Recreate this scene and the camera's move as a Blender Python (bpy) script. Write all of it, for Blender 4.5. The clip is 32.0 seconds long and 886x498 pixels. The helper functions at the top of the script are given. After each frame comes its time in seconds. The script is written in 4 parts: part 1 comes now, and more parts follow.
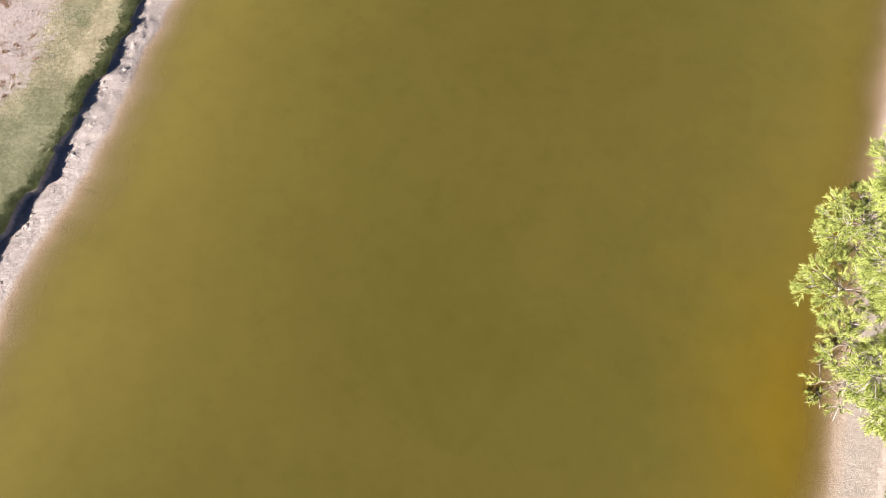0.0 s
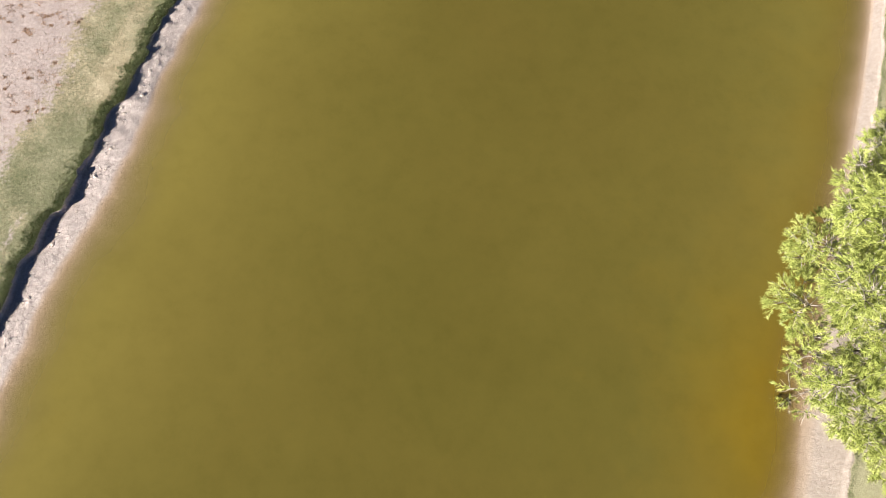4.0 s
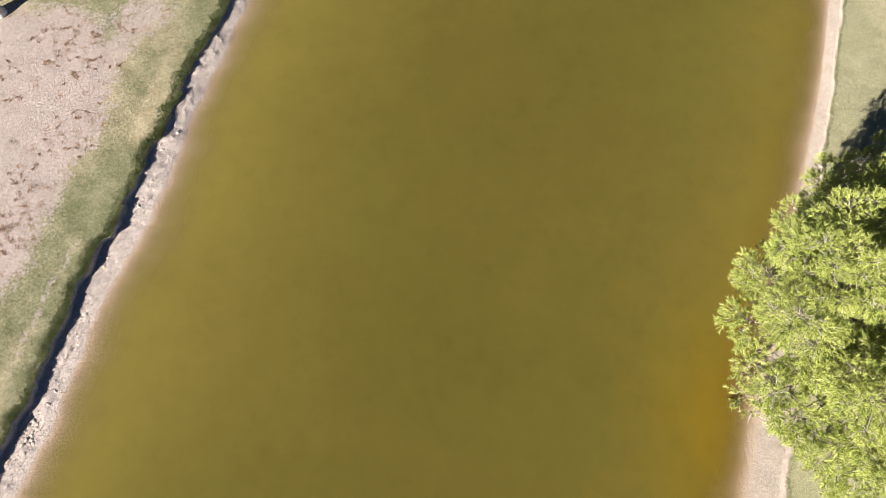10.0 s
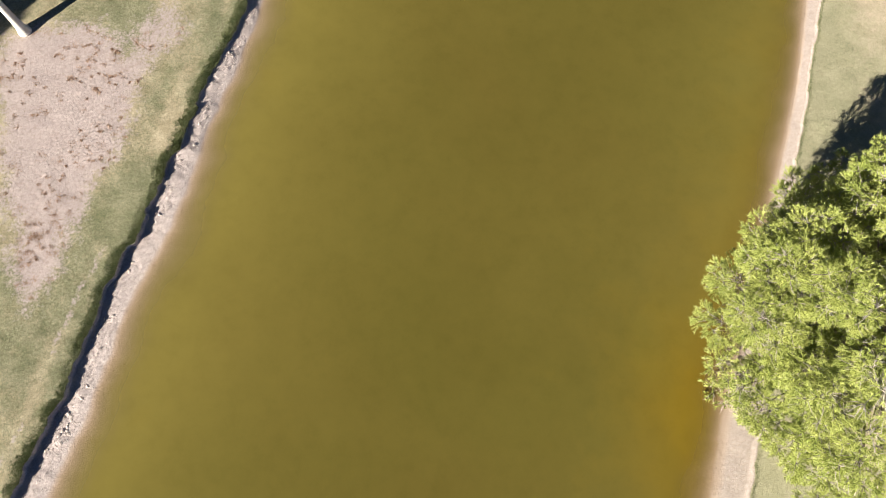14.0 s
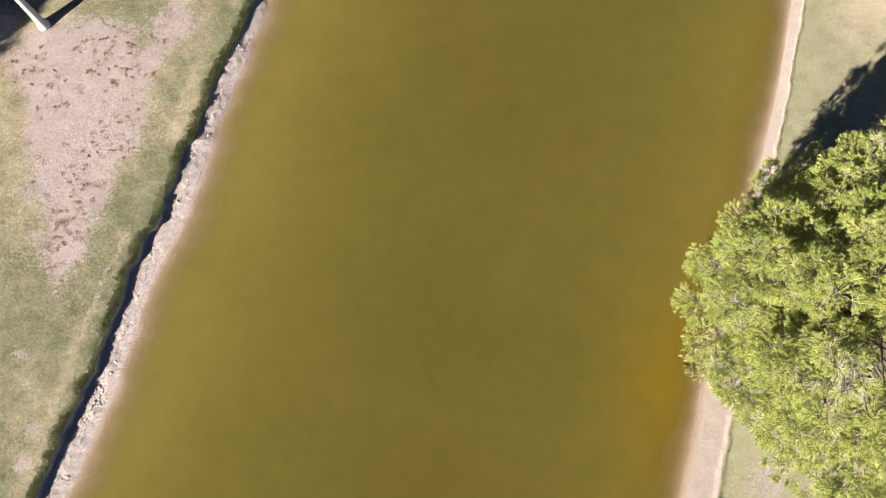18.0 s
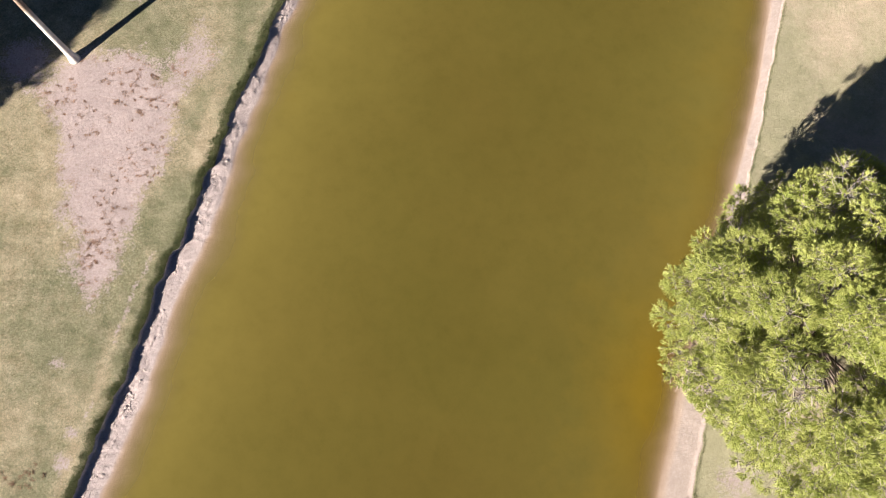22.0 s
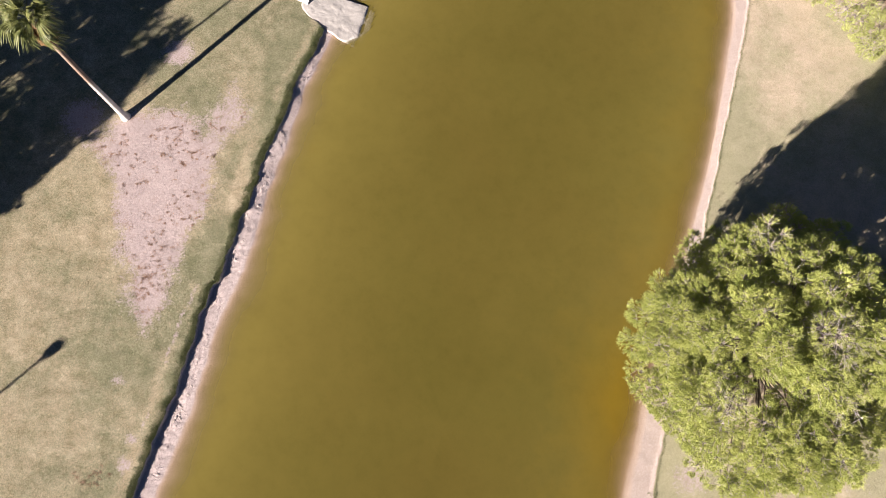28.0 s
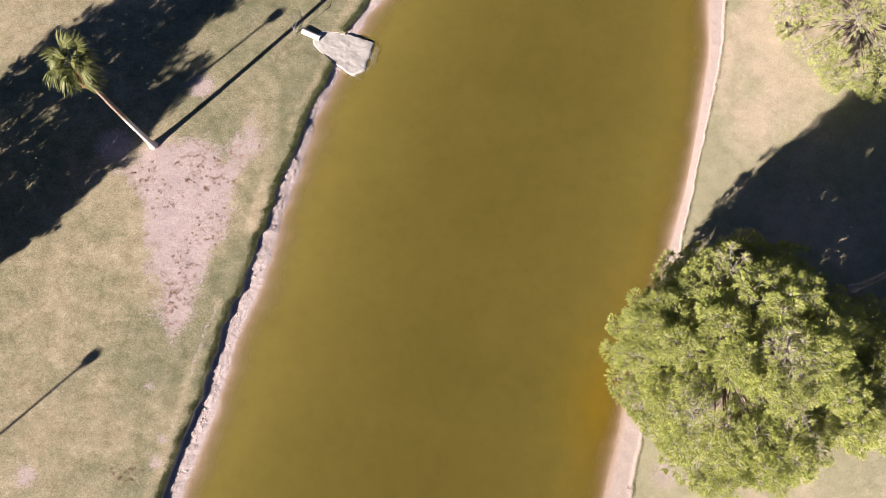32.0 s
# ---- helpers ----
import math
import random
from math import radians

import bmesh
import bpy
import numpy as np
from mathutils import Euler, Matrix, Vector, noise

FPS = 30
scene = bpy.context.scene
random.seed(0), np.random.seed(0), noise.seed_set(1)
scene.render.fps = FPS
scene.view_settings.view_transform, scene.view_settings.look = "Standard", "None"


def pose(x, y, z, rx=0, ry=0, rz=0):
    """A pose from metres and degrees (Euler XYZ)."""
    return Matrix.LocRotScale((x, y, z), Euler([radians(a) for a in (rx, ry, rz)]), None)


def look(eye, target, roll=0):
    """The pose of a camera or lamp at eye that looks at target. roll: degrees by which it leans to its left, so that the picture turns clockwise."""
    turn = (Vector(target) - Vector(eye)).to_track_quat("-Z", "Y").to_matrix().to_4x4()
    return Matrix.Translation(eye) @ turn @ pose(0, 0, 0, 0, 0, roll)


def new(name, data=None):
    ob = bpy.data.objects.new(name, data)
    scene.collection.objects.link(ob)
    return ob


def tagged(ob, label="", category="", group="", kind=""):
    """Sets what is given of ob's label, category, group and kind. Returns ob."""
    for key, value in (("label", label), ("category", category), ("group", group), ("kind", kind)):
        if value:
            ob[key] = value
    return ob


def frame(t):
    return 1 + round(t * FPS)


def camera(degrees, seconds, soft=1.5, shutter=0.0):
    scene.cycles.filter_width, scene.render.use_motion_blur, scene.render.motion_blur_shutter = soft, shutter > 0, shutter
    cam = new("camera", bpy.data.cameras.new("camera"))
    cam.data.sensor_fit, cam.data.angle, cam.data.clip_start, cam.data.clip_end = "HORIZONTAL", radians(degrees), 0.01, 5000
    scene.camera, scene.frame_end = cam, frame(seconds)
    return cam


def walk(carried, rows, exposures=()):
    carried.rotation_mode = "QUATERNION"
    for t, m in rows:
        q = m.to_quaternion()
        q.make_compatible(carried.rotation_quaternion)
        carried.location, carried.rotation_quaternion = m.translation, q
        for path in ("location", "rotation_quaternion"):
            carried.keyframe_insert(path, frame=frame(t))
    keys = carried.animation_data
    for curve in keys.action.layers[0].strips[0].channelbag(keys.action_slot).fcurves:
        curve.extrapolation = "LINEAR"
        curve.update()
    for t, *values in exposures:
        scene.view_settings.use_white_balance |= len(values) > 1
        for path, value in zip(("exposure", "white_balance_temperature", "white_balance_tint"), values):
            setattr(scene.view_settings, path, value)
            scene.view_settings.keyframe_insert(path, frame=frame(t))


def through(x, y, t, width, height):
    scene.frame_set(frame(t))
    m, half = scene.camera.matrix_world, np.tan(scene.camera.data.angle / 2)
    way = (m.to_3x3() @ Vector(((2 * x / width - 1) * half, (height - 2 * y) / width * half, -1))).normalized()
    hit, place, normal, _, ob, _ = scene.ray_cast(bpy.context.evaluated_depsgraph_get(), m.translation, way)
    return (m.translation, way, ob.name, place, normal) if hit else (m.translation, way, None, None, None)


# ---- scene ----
cam = camera(67.27, 32.0, soft=0.6)
# seconds; eye x, y, z; pitch, yaw, roll: a slow climb over the pond
ROWS = [
    (0.0, -0.14, -1.19, 28.91, -69.94, 0.53, 0.49),
    (0.5, -0.16, -1.19, 29.23, -69.97, 0.45, 0.57),
    (1.0, -0.19, -1.19, 29.55, -69.97, 0.36, 0.66),
    (1.5, -0.21, -1.19, 29.87, -69.99, 0.25, 0.75),
    (2.0, -0.23, -1.16, 30.19, -70.04, 0.12, 0.86),
    (2.5, -0.21, -1.13, 30.52, -70.08, -0.04, 0.99),
    (3.0, -0.21, -1.11, 30.78, -70.16, -0.18, 1.13),
    (3.5, -0.24, -1.10, 31.07, -70.15, -0.33, 1.24),
    (5.5, -0.39, -1.07, 32.54, -70.15, -0.78, 1.66),
    (6.0, -0.41, -1.07, 32.96, -70.18, -0.87, 1.72),
    (6.5, -0.43, -1.05, 33.42, -70.24, -0.91, 1.76),
    (7.0, -0.45, -1.01, 33.95, -70.26, -0.94, 1.75),
    (7.5, -0.45, -0.97, 34.50, -70.81, -0.92, 1.74),
    (8.0, -0.46, -0.92, 35.05, -70.84, -0.89, 1.71),
    (8.5, -0.46, -0.85, 35.53, -70.95, -0.86, 1.64),
    (9.0, -0.43, -0.81, 36.05, -71.25, -0.82, 1.57),
    (9.5, -0.40, -0.76, 36.47, -71.60, -0.75, 1.51),
    (10.0, -0.38, -0.71, 36.93, -71.64, -0.68, 1.43),
    (10.5, -0.37, -0.65, 37.32, -71.71, -0.62, 1.36),
    (11.0, -0.36, -0.57, 37.76, -71.76, -0.59, 1.29),
    (11.5, -0.35, -0.49, 38.18, -71.85, -0.59, 1.25),
    (12.0, -0.34, -0.45, 38.66, -71.86, -0.60, 1.24),
    (12.5, -0.33, -0.43, 39.10, -71.89, -0.61, 1.24),
    (13.0, -0.32, -0.41, 39.56, -71.90, -0.63, 1.24),
    (13.5, -0.32, -0.38, 39.96, -73.15, -0.64, 1.23),
    (14.0, -0.30, -0.36, 40.37, -73.14, -0.64, 1.22),
    (14.5, -0.29, -0.37, 40.72, -74.09, -0.63, 1.20),
    (16.5, -0.29, -0.20, 42.23, -75.39, -0.56, 1.06),
    (17.0, -0.28, -0.14, 42.68, -75.77, -0.52, 1.02),
    (17.5, -0.28, -0.06, 43.09, -76.01, -0.47, 0.97),
    (18.0, -0.25, 0.01, 43.57, -76.08, -0.42, 0.90),
    (18.5, -0.22, 0.09, 44.06, -76.16, -0.35, 0.83),
    (19.0, -0.18, 0.16, 44.62, -76.20, -0.25, 0.76),
    (19.5, -0.17, 0.25, 45.14, -76.25, -0.15, 0.64),
    (20.0, -0.16, 0.33, 45.69, -76.31, -0.05, 0.50),
    (20.5, -0.15, 0.41, 46.22, -76.38, 0.07, 0.38),
    (21.0, -0.14, 0.46, 46.80, -76.42, 0.17, 0.27),
    (21.5, -0.12, 0.52, 47.33, -76.44, 0.24, 0.19),
    (22.0, -0.10, 0.57, 47.93, -76.43, 0.29, 0.14),
    (22.5, -0.09, 0.62, 48.47, -76.49, 0.31, 0.11),
    (23.0, -0.08, 0.69, 49.02, -76.49, 0.32, 0.09),
    (23.5, -0.08, 0.81, 49.48, -76.58, 0.31, 0.06),
    (24.0, -0.05, 0.93, 50.12, -76.61, 0.31, 0.03),
    (24.5, -0.03, 1.04, 50.88, -76.66, 0.33, -0.01),
    (25.0, -0.02, 1.12, 51.75, -76.65, 0.40, -0.08),
    (25.5, -0.02, 1.20, 52.58, -76.69, 0.48, -0.17),
    (27.5, 0.03, 1.60, 56.09, -76.79, 0.90, -0.65),
    (28.0, 0.04, 1.71, 57.02, -76.83, 1.04, -0.78),
    (28.5, 0.08, 1.82, 57.86, -76.90, 1.16, -0.93),
    (29.0, 0.11, 1.92, 58.72, -76.94, 1.30, -1.08),
    (29.5, 0.13, 2.02, 59.55, -76.97, 1.45, -1.24),
    (30.0, 0.16, 2.11, 60.32, -77.05, 1.61, -1.40),
    (30.5, 0.20, 2.19, 61.08, -77.10, 1.76, -1.55),
    (31.0, 0.25, 2.25, 61.81, -77.11, 1.89, -1.71),
    (31.5, 0.30, 2.29, 62.52, -77.12, 2.04, -1.84),
    (32.0, 0.37, 2.34, 63.20, -77.13, 2.18, -1.98),
]
walk(cam, [(t, pose(x, y, z, 0, 0, yaw) @ pose(0, 0, 0, 90 + pitch) @ pose(0, 0, 0, 0, 0, roll)) for t, x, y, z, pitch, yaw, roll in ROWS],
     exposures=((0, 1.78, 6250, 10), (6, 1.74, 6400, 6), (13, 1.72, 6500, 6), (20, 1.72, 6500, 12), (25, 1.72, 6500, 17), (32, 1.72, 6500, 20)))

# ---- light ----
SUN_EL, SHADE_DIR = 20.5, 42.9          # degrees; shadows fall this way from +x
world = bpy.data.worlds.new("world")
scene.world = world
world.use_nodes = True
wn = world.node_tree.nodes
sky = wn.new("ShaderNodeTexSky")
sky.sky_type, sky.sun_disc = "NISHITA", False
sky.altitude, sky.air_density, sky.dust_density = 3000, 0.22, 0.0
sky.sun_elevation, sky.sun_rotation = radians(SUN_EL), radians(270 - SHADE_DIR)
wn["Background"].inputs["Strength"].default_value = 0.05
world.node_tree.links.new(sky.outputs["Color"], wn["Background"].inputs["Color"])
sun = new("sun", bpy.data.lights.new("sun", "SUN"))
sun.data.energy, sun.data.angle, sun.data.color = 5.0, radians(0.5), (1.0, 0.91, 0.80)
ca, sa, ce, se = math.cos(radians(SHADE_DIR)), math.sin(radians(SHADE_DIR)), math.cos(radians(SUN_EL)), math.sin(radians(SUN_EL))
sun.matrix_world = look((-60 * ca * ce, -60 * sa * ce, 60 * se), (0, 0, 0))


# ---- materials ----
def material(name, rough=0.9, spec=0.3):
    m = bpy.data.materials.new(name)
    m.use_nodes = True
    b = m.node_tree.nodes["Principled BSDF"]
    b.inputs["Roughness"].default_value = rough
    b.inputs["Specular IOR Level"].default_value = spec
    return m, m.node_tree, b


def node(nt, kind, **values):
    n = nt.nodes.new(kind)
    for key, v in values.items():
        n.inputs[key.replace("_", " ")].default_value = v
    return n


def noise_tex(nt, scale, detail=4.0, rough=0.6, vec=None):
    n = node(nt, "ShaderNodeTexNoise", Scale=scale, Detail=detail, Roughness=rough)
    if vec is None:
        vec = nt.nodes.new("ShaderNodeTexCoord").outputs["Object"]
    nt.links.new(vec, n.inputs["Vector"])
    return n.outputs["Fac"]


def ramp(nt, fac, stops):
    r = nt.nodes.new("ShaderNodeValToRGB")
    el = r.color_ramp.elements
    while len(el) < len(stops):
        el.new(0.5)
    for e, (p, c) in zip(el, stops):
        e.position, e.color = p, (*c, 1) if len(c) == 3 else c
    nt.links.new(fac, r.inputs["Fac"])
    return r.outputs["Color"]


def mix(nt, fac, a, b, blend="MIX"):
    n = nt.nodes.new("ShaderNodeMix")
    n.data_type, n.blend_type = "RGBA", blend
    for sock, v in ((n.inputs["Factor"], fac), (n.inputs["A"], a), (n.inputs["B"], b)):
        if isinstance(v, (int, float)):
            sock.default_value = v
        elif isinstance(v, tuple):
            sock.default_value = (*v, 1)
        else:
            nt.links.new(v, sock)
    return n.outputs["Result"]


def sums(nt, op, a, b, clamp=False):
    n = nt.nodes.new("ShaderNodeMath")
    n.operation, n.use_clamp = op, clamp
    for sock, v in zip(n.inputs, (a, b)):
        if isinstance(v, (int, float)):
            sock.default_value = v
        else:
            nt.links.new(v, sock)
    return n.outputs[0]


def bump(nt, b, height, strength, dist):
    n = node(nt, "ShaderNodeBump", Strength=strength, Distance=dist)
    nt.links.new(height, n.inputs["Height"])
    nt.links.new(n.outputs["Normal"], b.inputs["Normal"])


def attr(nt, name, out="Fac"):
    n = nt.nodes.new("ShaderNodeAttribute")
    n.attribute_name = name
    return n.outputs[out]


def mask(nt, value, grain, amount, low=0.42, high=0.58):
    """A soft mask whose edge is broken up by grain."""
    v = sums(nt, "ADD", value, sums(nt, "MULTIPLY", sums(nt, "SUBTRACT", grain, 0.5), amount))
    return ramp(nt, v, [(low, (0, 0, 0)), (high, (1, 1, 1))])


def two_tone(name, dark, light, scale, rough=0.9, bumps=0.3, dist=0.02, spec=0.3, fine=6.0):
    """A plain surface with grain at two scales."""
    m, nt, b = material(name, rough, spec)
    c = ramp(nt, noise_tex(nt, scale), [(0.32, dark), (0.68, light)])
    g = noise_tex(nt, scale * fine, 5)
    c = mix(nt, 0.35, c, ramp(nt, g, [(0.3, tuple(v * 0.55 for v in dark)), (0.7, tuple(min(1, v * 1.25) for v in light))]))
    nt.links.new(c, b.inputs["Base Color"])
    bump(nt, b, g, bumps, dist)
    return m


def ground_material():
    m, nt, b = material("ground_soil_and_turf", 0.95, 0.1)
    mid, patch, fine, grit = (noise_tex(nt, s, d, r) for s, d, r in ((0.7, 6, 0.7), (2.1, 8, 0.78), (6.0, 6, 0.8), (22.0, 4, 0.75)))
    dry = ramp(nt, mid, [(0.35, (0.31, 0.262, 0.172)), (0.65, (0.46, 0.392, 0.285))])
    pale = ramp(nt, mid, [(0.35, (0.43, 0.365, 0.265)), (0.65, (0.52, 0.44, 0.34))])
    dry = mix(nt, attr(nt, "beach"), dry, pale)
    lush = ramp(nt, mid, [(0.35, (0.168, 0.172, 0.1)), (0.65, (0.285, 0.274, 0.182))])
    pale_lush = ramp(nt, mid, [(0.35, (0.305, 0.298, 0.192)), (0.65, (0.395, 0.366, 0.25))])
    lush = mix(nt, attr(nt, "beach"), lush, pale_lush)
    turf = mix(nt, mask(nt, attr(nt, "lush"), patch, 1.4, 0.25, 0.75), dry, lush)
    calm = sums(nt, "SUBTRACT", 0.78, sums(nt, "MULTIPLY", attr(nt, "beach"), 0.42))
    turf = mix(nt, calm, turf, ramp(nt, fine, [(0.35, (0.56, 0.58, 0.5)), (0.5, (1.0, 1.0, 1.0)), (0.65, (1.4, 1.37, 1.34))]), "MULTIPLY")
    turf = mix(nt, sums(nt, "MULTIPLY", calm, 0.85), turf, ramp(nt, grit, [(0.36, (0.42, 0.45, 0.36)), (0.5, (1.0, 1.0, 1.0)), (0.64, (1.5, 1.47, 1.42))]), "MULTIPLY")
    soil = ramp(nt, mid, [(0.3, (0.405, 0.336, 0.322)), (0.7, (0.465, 0.39, 0.374))])
    soil = mix(nt, 0.5, soil, ramp(nt, fine, [(0.36, (0.62, 0.58, 0.54)), (0.5, (1.0, 1.0, 1.0)), (0.64, (1.3, 1.32, 1.35))]), "MULTIPLY")
    soil = mix(nt, 0.4, soil, ramp(nt, grit, [(0.36, (0.5, 0.47, 0.44)), (0.5, (1.0, 1.0, 1.0)), (0.64, (1.4, 1.42, 1.45))]), "MULTIPLY")
    mats = ramp(nt, noise_tex(nt, 1.15, 7, 0.72), [(0.53, (0, 0, 0)), (0.66, (0.38, 0.38, 0.38))])
    soil = mix(nt, mats, soil, (0.29, 0.215, 0.17))
    c = mix(nt, mask(nt, attr(nt, "soil"), sums(nt, "ADD", sums(nt, "MULTIPLY", patch, 0.6), sums(nt, "MULTIPLY", fine, 0.4)), 1.9, 0.4, 0.6), turf, soil)
    bank = ramp(nt, fine, [(0.34, (0.37, 0.305, 0.29)), (0.5, (0.49, 0.42, 0.405)), (0.66, (0.60, 0.535, 0.515))])
    bank = mix(nt, attr(nt, "beach"), bank, ramp(nt, fine, [(0.34, (0.32, 0.265, 0.235)), (0.5, (0.375, 0.315, 0.282)), (0.66, (0.44, 0.38, 0.345))]))
    bank = mix(nt, sums(nt, "SUBTRACT", 0.8, sums(nt, "MULTIPLY", attr(nt, "beach"), 0.5)), bank, ramp(nt, grit, [(0.36, (0.45, 0.42, 0.40)), (0.5, (1.0, 1.0, 1.0)), (0.64, (1.35, 1.37, 1.4))]), "MULTIPLY")
    c = mix(nt, mask(nt, attr(nt, "bank"), fine, 0.5), c, bank)
    wet = ramp(nt, sums(nt, "ADD", attr(nt, "wet"), sums(nt, "MULTIPLY", sums(nt, "SUBTRACT", fine, 0.5), 0.35)), [(0.15, (0, 0, 0)), (0.85, (1, 1, 1))])
    c = mix(nt, wet, c, (0.36, 0.262, 0.185))
    nt.links.new(c, b.inputs["Base Color"])
    h = sums(nt, "ADD", sums(nt, "MULTIPLY", fine, 0.7), sums(nt, "MULTIPLY", grit, 0.4))
    bump(nt, b, h, 0.8, 0.08)
    nt.links.new(sums(nt, "SUBTRACT", 0.85, sums(nt, "MULTIPLY", attr(nt, "bank"), 0.15)), nt.nodes["Bump"].inputs["Strength"])
    return m


def water_material():
    m, nt, b = material("turbid_pond_water", 0.06, 0.5)
    b.inputs["IOR"].default_value = 1.33
    big, mid = noise_tex(nt, 0.06, 3, 0.5), noise_tex(nt, 0.35, 4, 0.6)
    deep = ramp(nt, big, [(0.3, (0.087, 0.0745, 0.0148)), (0.7, (0.094, 0.0732, 0.0155))])
    shoal = (0.215, 0.175, 0.044)
    rust = (0.155, 0.104, 0.011)
    c = mix(nt, attr(nt, "shoal"), deep, shoal)
    c = mix(nt, mask(nt, attr(nt, "rust"), mid, 0.5, 0.1, 0.95), c, rust)
    c = mix(nt, 0.07, c, ramp(nt, mid, [(0.3, (0.06, 0.055, 0.01)), (0.7, (0.16, 0.13, 0.03))]))
    c = mix(nt, 0.5, c, ramp(nt, noise_tex(nt, 0.9, 6, 0.75), [(0.3, (0.86, 0.87, 0.82)), (0.5, (1, 1, 1)), (0.7, (1.08, 1.07, 1.05))]), "MULTIPLY")
    nt.links.new(c, b.inputs["Base Color"])
    nt.links.new(attr(nt, "body"), b.inputs["Alpha"])
    bump(nt, b, noise_tex(nt, 2.2, 3, 0.5), 0.05, 0.03)
    return m


def leaf_material(name, dark, light, scale, through=0.3, rough=0.55):
    """Foliage that lets some light through, uneven from clump to clump."""
    m, nt, b = material(name, rough, 0.25)
    c = ramp(nt, noise_tex(nt, scale, 3), [(0.35, dark), (0.65, light)])
    rnd = nt.nodes.new("ShaderNodeNewGeometry").outputs["Random Per Island"]
    c = mix(nt, 0.15, c, ramp(nt, rnd, [(0.0, tuple(v * 0.6 for v in dark)), (1.0, tuple(v * 1.25 for v in light))]))
    nt.links.new(c, b.inputs["Base Color"])
    t = nt.nodes.new("ShaderNodeBsdfTranslucent")
    nt.links.new(c, t.inputs["Color"])
    ms = nt.nodes.new("ShaderNodeMixShader")
    ms.inputs["Fac"].default_value = through
    nt.links.new(b.outputs["BSDF"], ms.inputs[1])
    nt.links.new(t.outputs["BSDF"], ms.inputs[2])
    nt.links.new(ms.outputs["Shader"], nt.nodes["Material Output"].inputs["Surface"])
    return m


def palm_trunk_material(name, painted, low=(0.19, 0.135, 0.10), high=(0.33, 0.25, 0.195)):
    m, nt, b = material(name, 0.9, 0.2)
    pos = nt.nodes.new("ShaderNodeTexCoord").outputs["Object"]
    sep = nt.nodes.new("ShaderNodeSeparateXYZ")
    nt.links.new(pos, sep.inputs[0])
    g = noise_tex(nt, 3.0, 5, 0.7)
    rings = node(nt, "ShaderNodeTexWave", Scale=2.2, Distortion=3.0, Detail=3.0)
    rings.bands_direction = "Z"
    nt.links.new(pos, rings.inputs["Vector"])
    bark = mix(nt, 0.5, ramp(nt, g, [(0.3, low), (0.7, high)]), ramp(nt, rings.outputs["Fac"], [(0.2, tuple(v * 0.7 for v in low)), (0.8, tuple(v * 1.1 for v in high))]))
    paint = ramp(nt, g, [(0.3, (0.50, 0.47, 0.43)), (0.7, (0.70, 0.67, 0.62))])
    h = sums(nt, "ADD", sep.outputs["Z"], sums(nt, "MULTIPLY", sums(nt, "SUBTRACT", g, 0.5), 2.2))
    nt.links.new(mix(nt, ramp(nt, sums(nt, "DIVIDE", h, 14.0), [(0.36, (0, 0, 0)), (0.46, (1, 1, 1))]), paint, bark) if painted else bark, b.inputs["Base Color"])
    bump(nt, b, rings.outputs["Fac"], 0.5, 0.03)
    return m


GROUND, WATER = ground_material(), water_material()
BARK = two_tone("pine_bark", (0.10, 0.075, 0.06), (0.24, 0.19, 0.16), 3.0, bumps=0.6, dist=0.04)
TWIG = two_tone("grey_pine_twigs", (0.26, 0.225, 0.21), (0.48, 0.43, 0.41), 4.0)
NEEDLE = leaf_material("pine_needles", (0.265, 0.315, 0.075), (0.45, 0.48, 0.15), 0.8, 0.2)
NEEDLE_PALE = leaf_material("pale_pine_needles", (0.29, 0.325, 0.10), (0.44, 0.465, 0.18), 0.8, 0.3)
FROND = leaf_material("palm_fronds", (0.075, 0.10, 0.03), (0.24, 0.25, 0.09), 2.0, 0.25, 0.4)
FROND_DEAD = leaf_material("dry_palm_fronds", (0.22, 0.12, 0.055), (0.36, 0.22, 0.11), 3.0, 0.2, 0.8)
PALM_BARK, PALM_BARE = palm_trunk_material("whitewashed_palm_bark", True), palm_trunk_material("palm_bark", False, (0.36, 0.33, 0.32), (0.56, 0.53, 0.51))
BLADE = leaf_material("turf_blades", (0.18, 0.18, 0.105), (0.37, 0.335, 0.23), 0.7, 0.3, 0.7)
WEED = leaf_material("bank_weeds", (0.09, 0.115, 0.045), (0.21, 0.225, 0.11), 1.5, 0.3, 0.6)
DRY_WEED = leaf_material("withered_weeds", (0.33, 0.21, 0.145), (0.46, 0.31, 0.22), 2.0, 0.2, 0.9)
STONE = two_tone("pale_bank_stone", (0.42, 0.35, 0.32), (0.58, 0.50, 0.46), 6.0, bumps=0.5)
CONCRETE = two_tone("weathered_concrete", (0.36, 0.345, 0.32), (0.50, 0.48, 0.45), 0.9, bumps=0.3, dist=0.03, fine=9.0)
PIPE = two_tone("whitish_concrete_pipe", (0.52, 0.50, 0.49), (0.66, 0.64, 0.62), 2.0)
STEEL = two_tone("dull_galvanised_steel", (0.22, 0.23, 0.23), (0.36, 0.37, 0.37), 6.0, rough=0.5)
POLE = two_tone("dark_painted_metal", (0.05, 0.06, 0.06), (0.09, 0.10, 0.10), 5.0, rough=0.5)
LENS = two_tone("milky_lamp_glass", (0.55, 0.55, 0.52), (0.7, 0.7, 0.67), 5.0, rough=0.3)


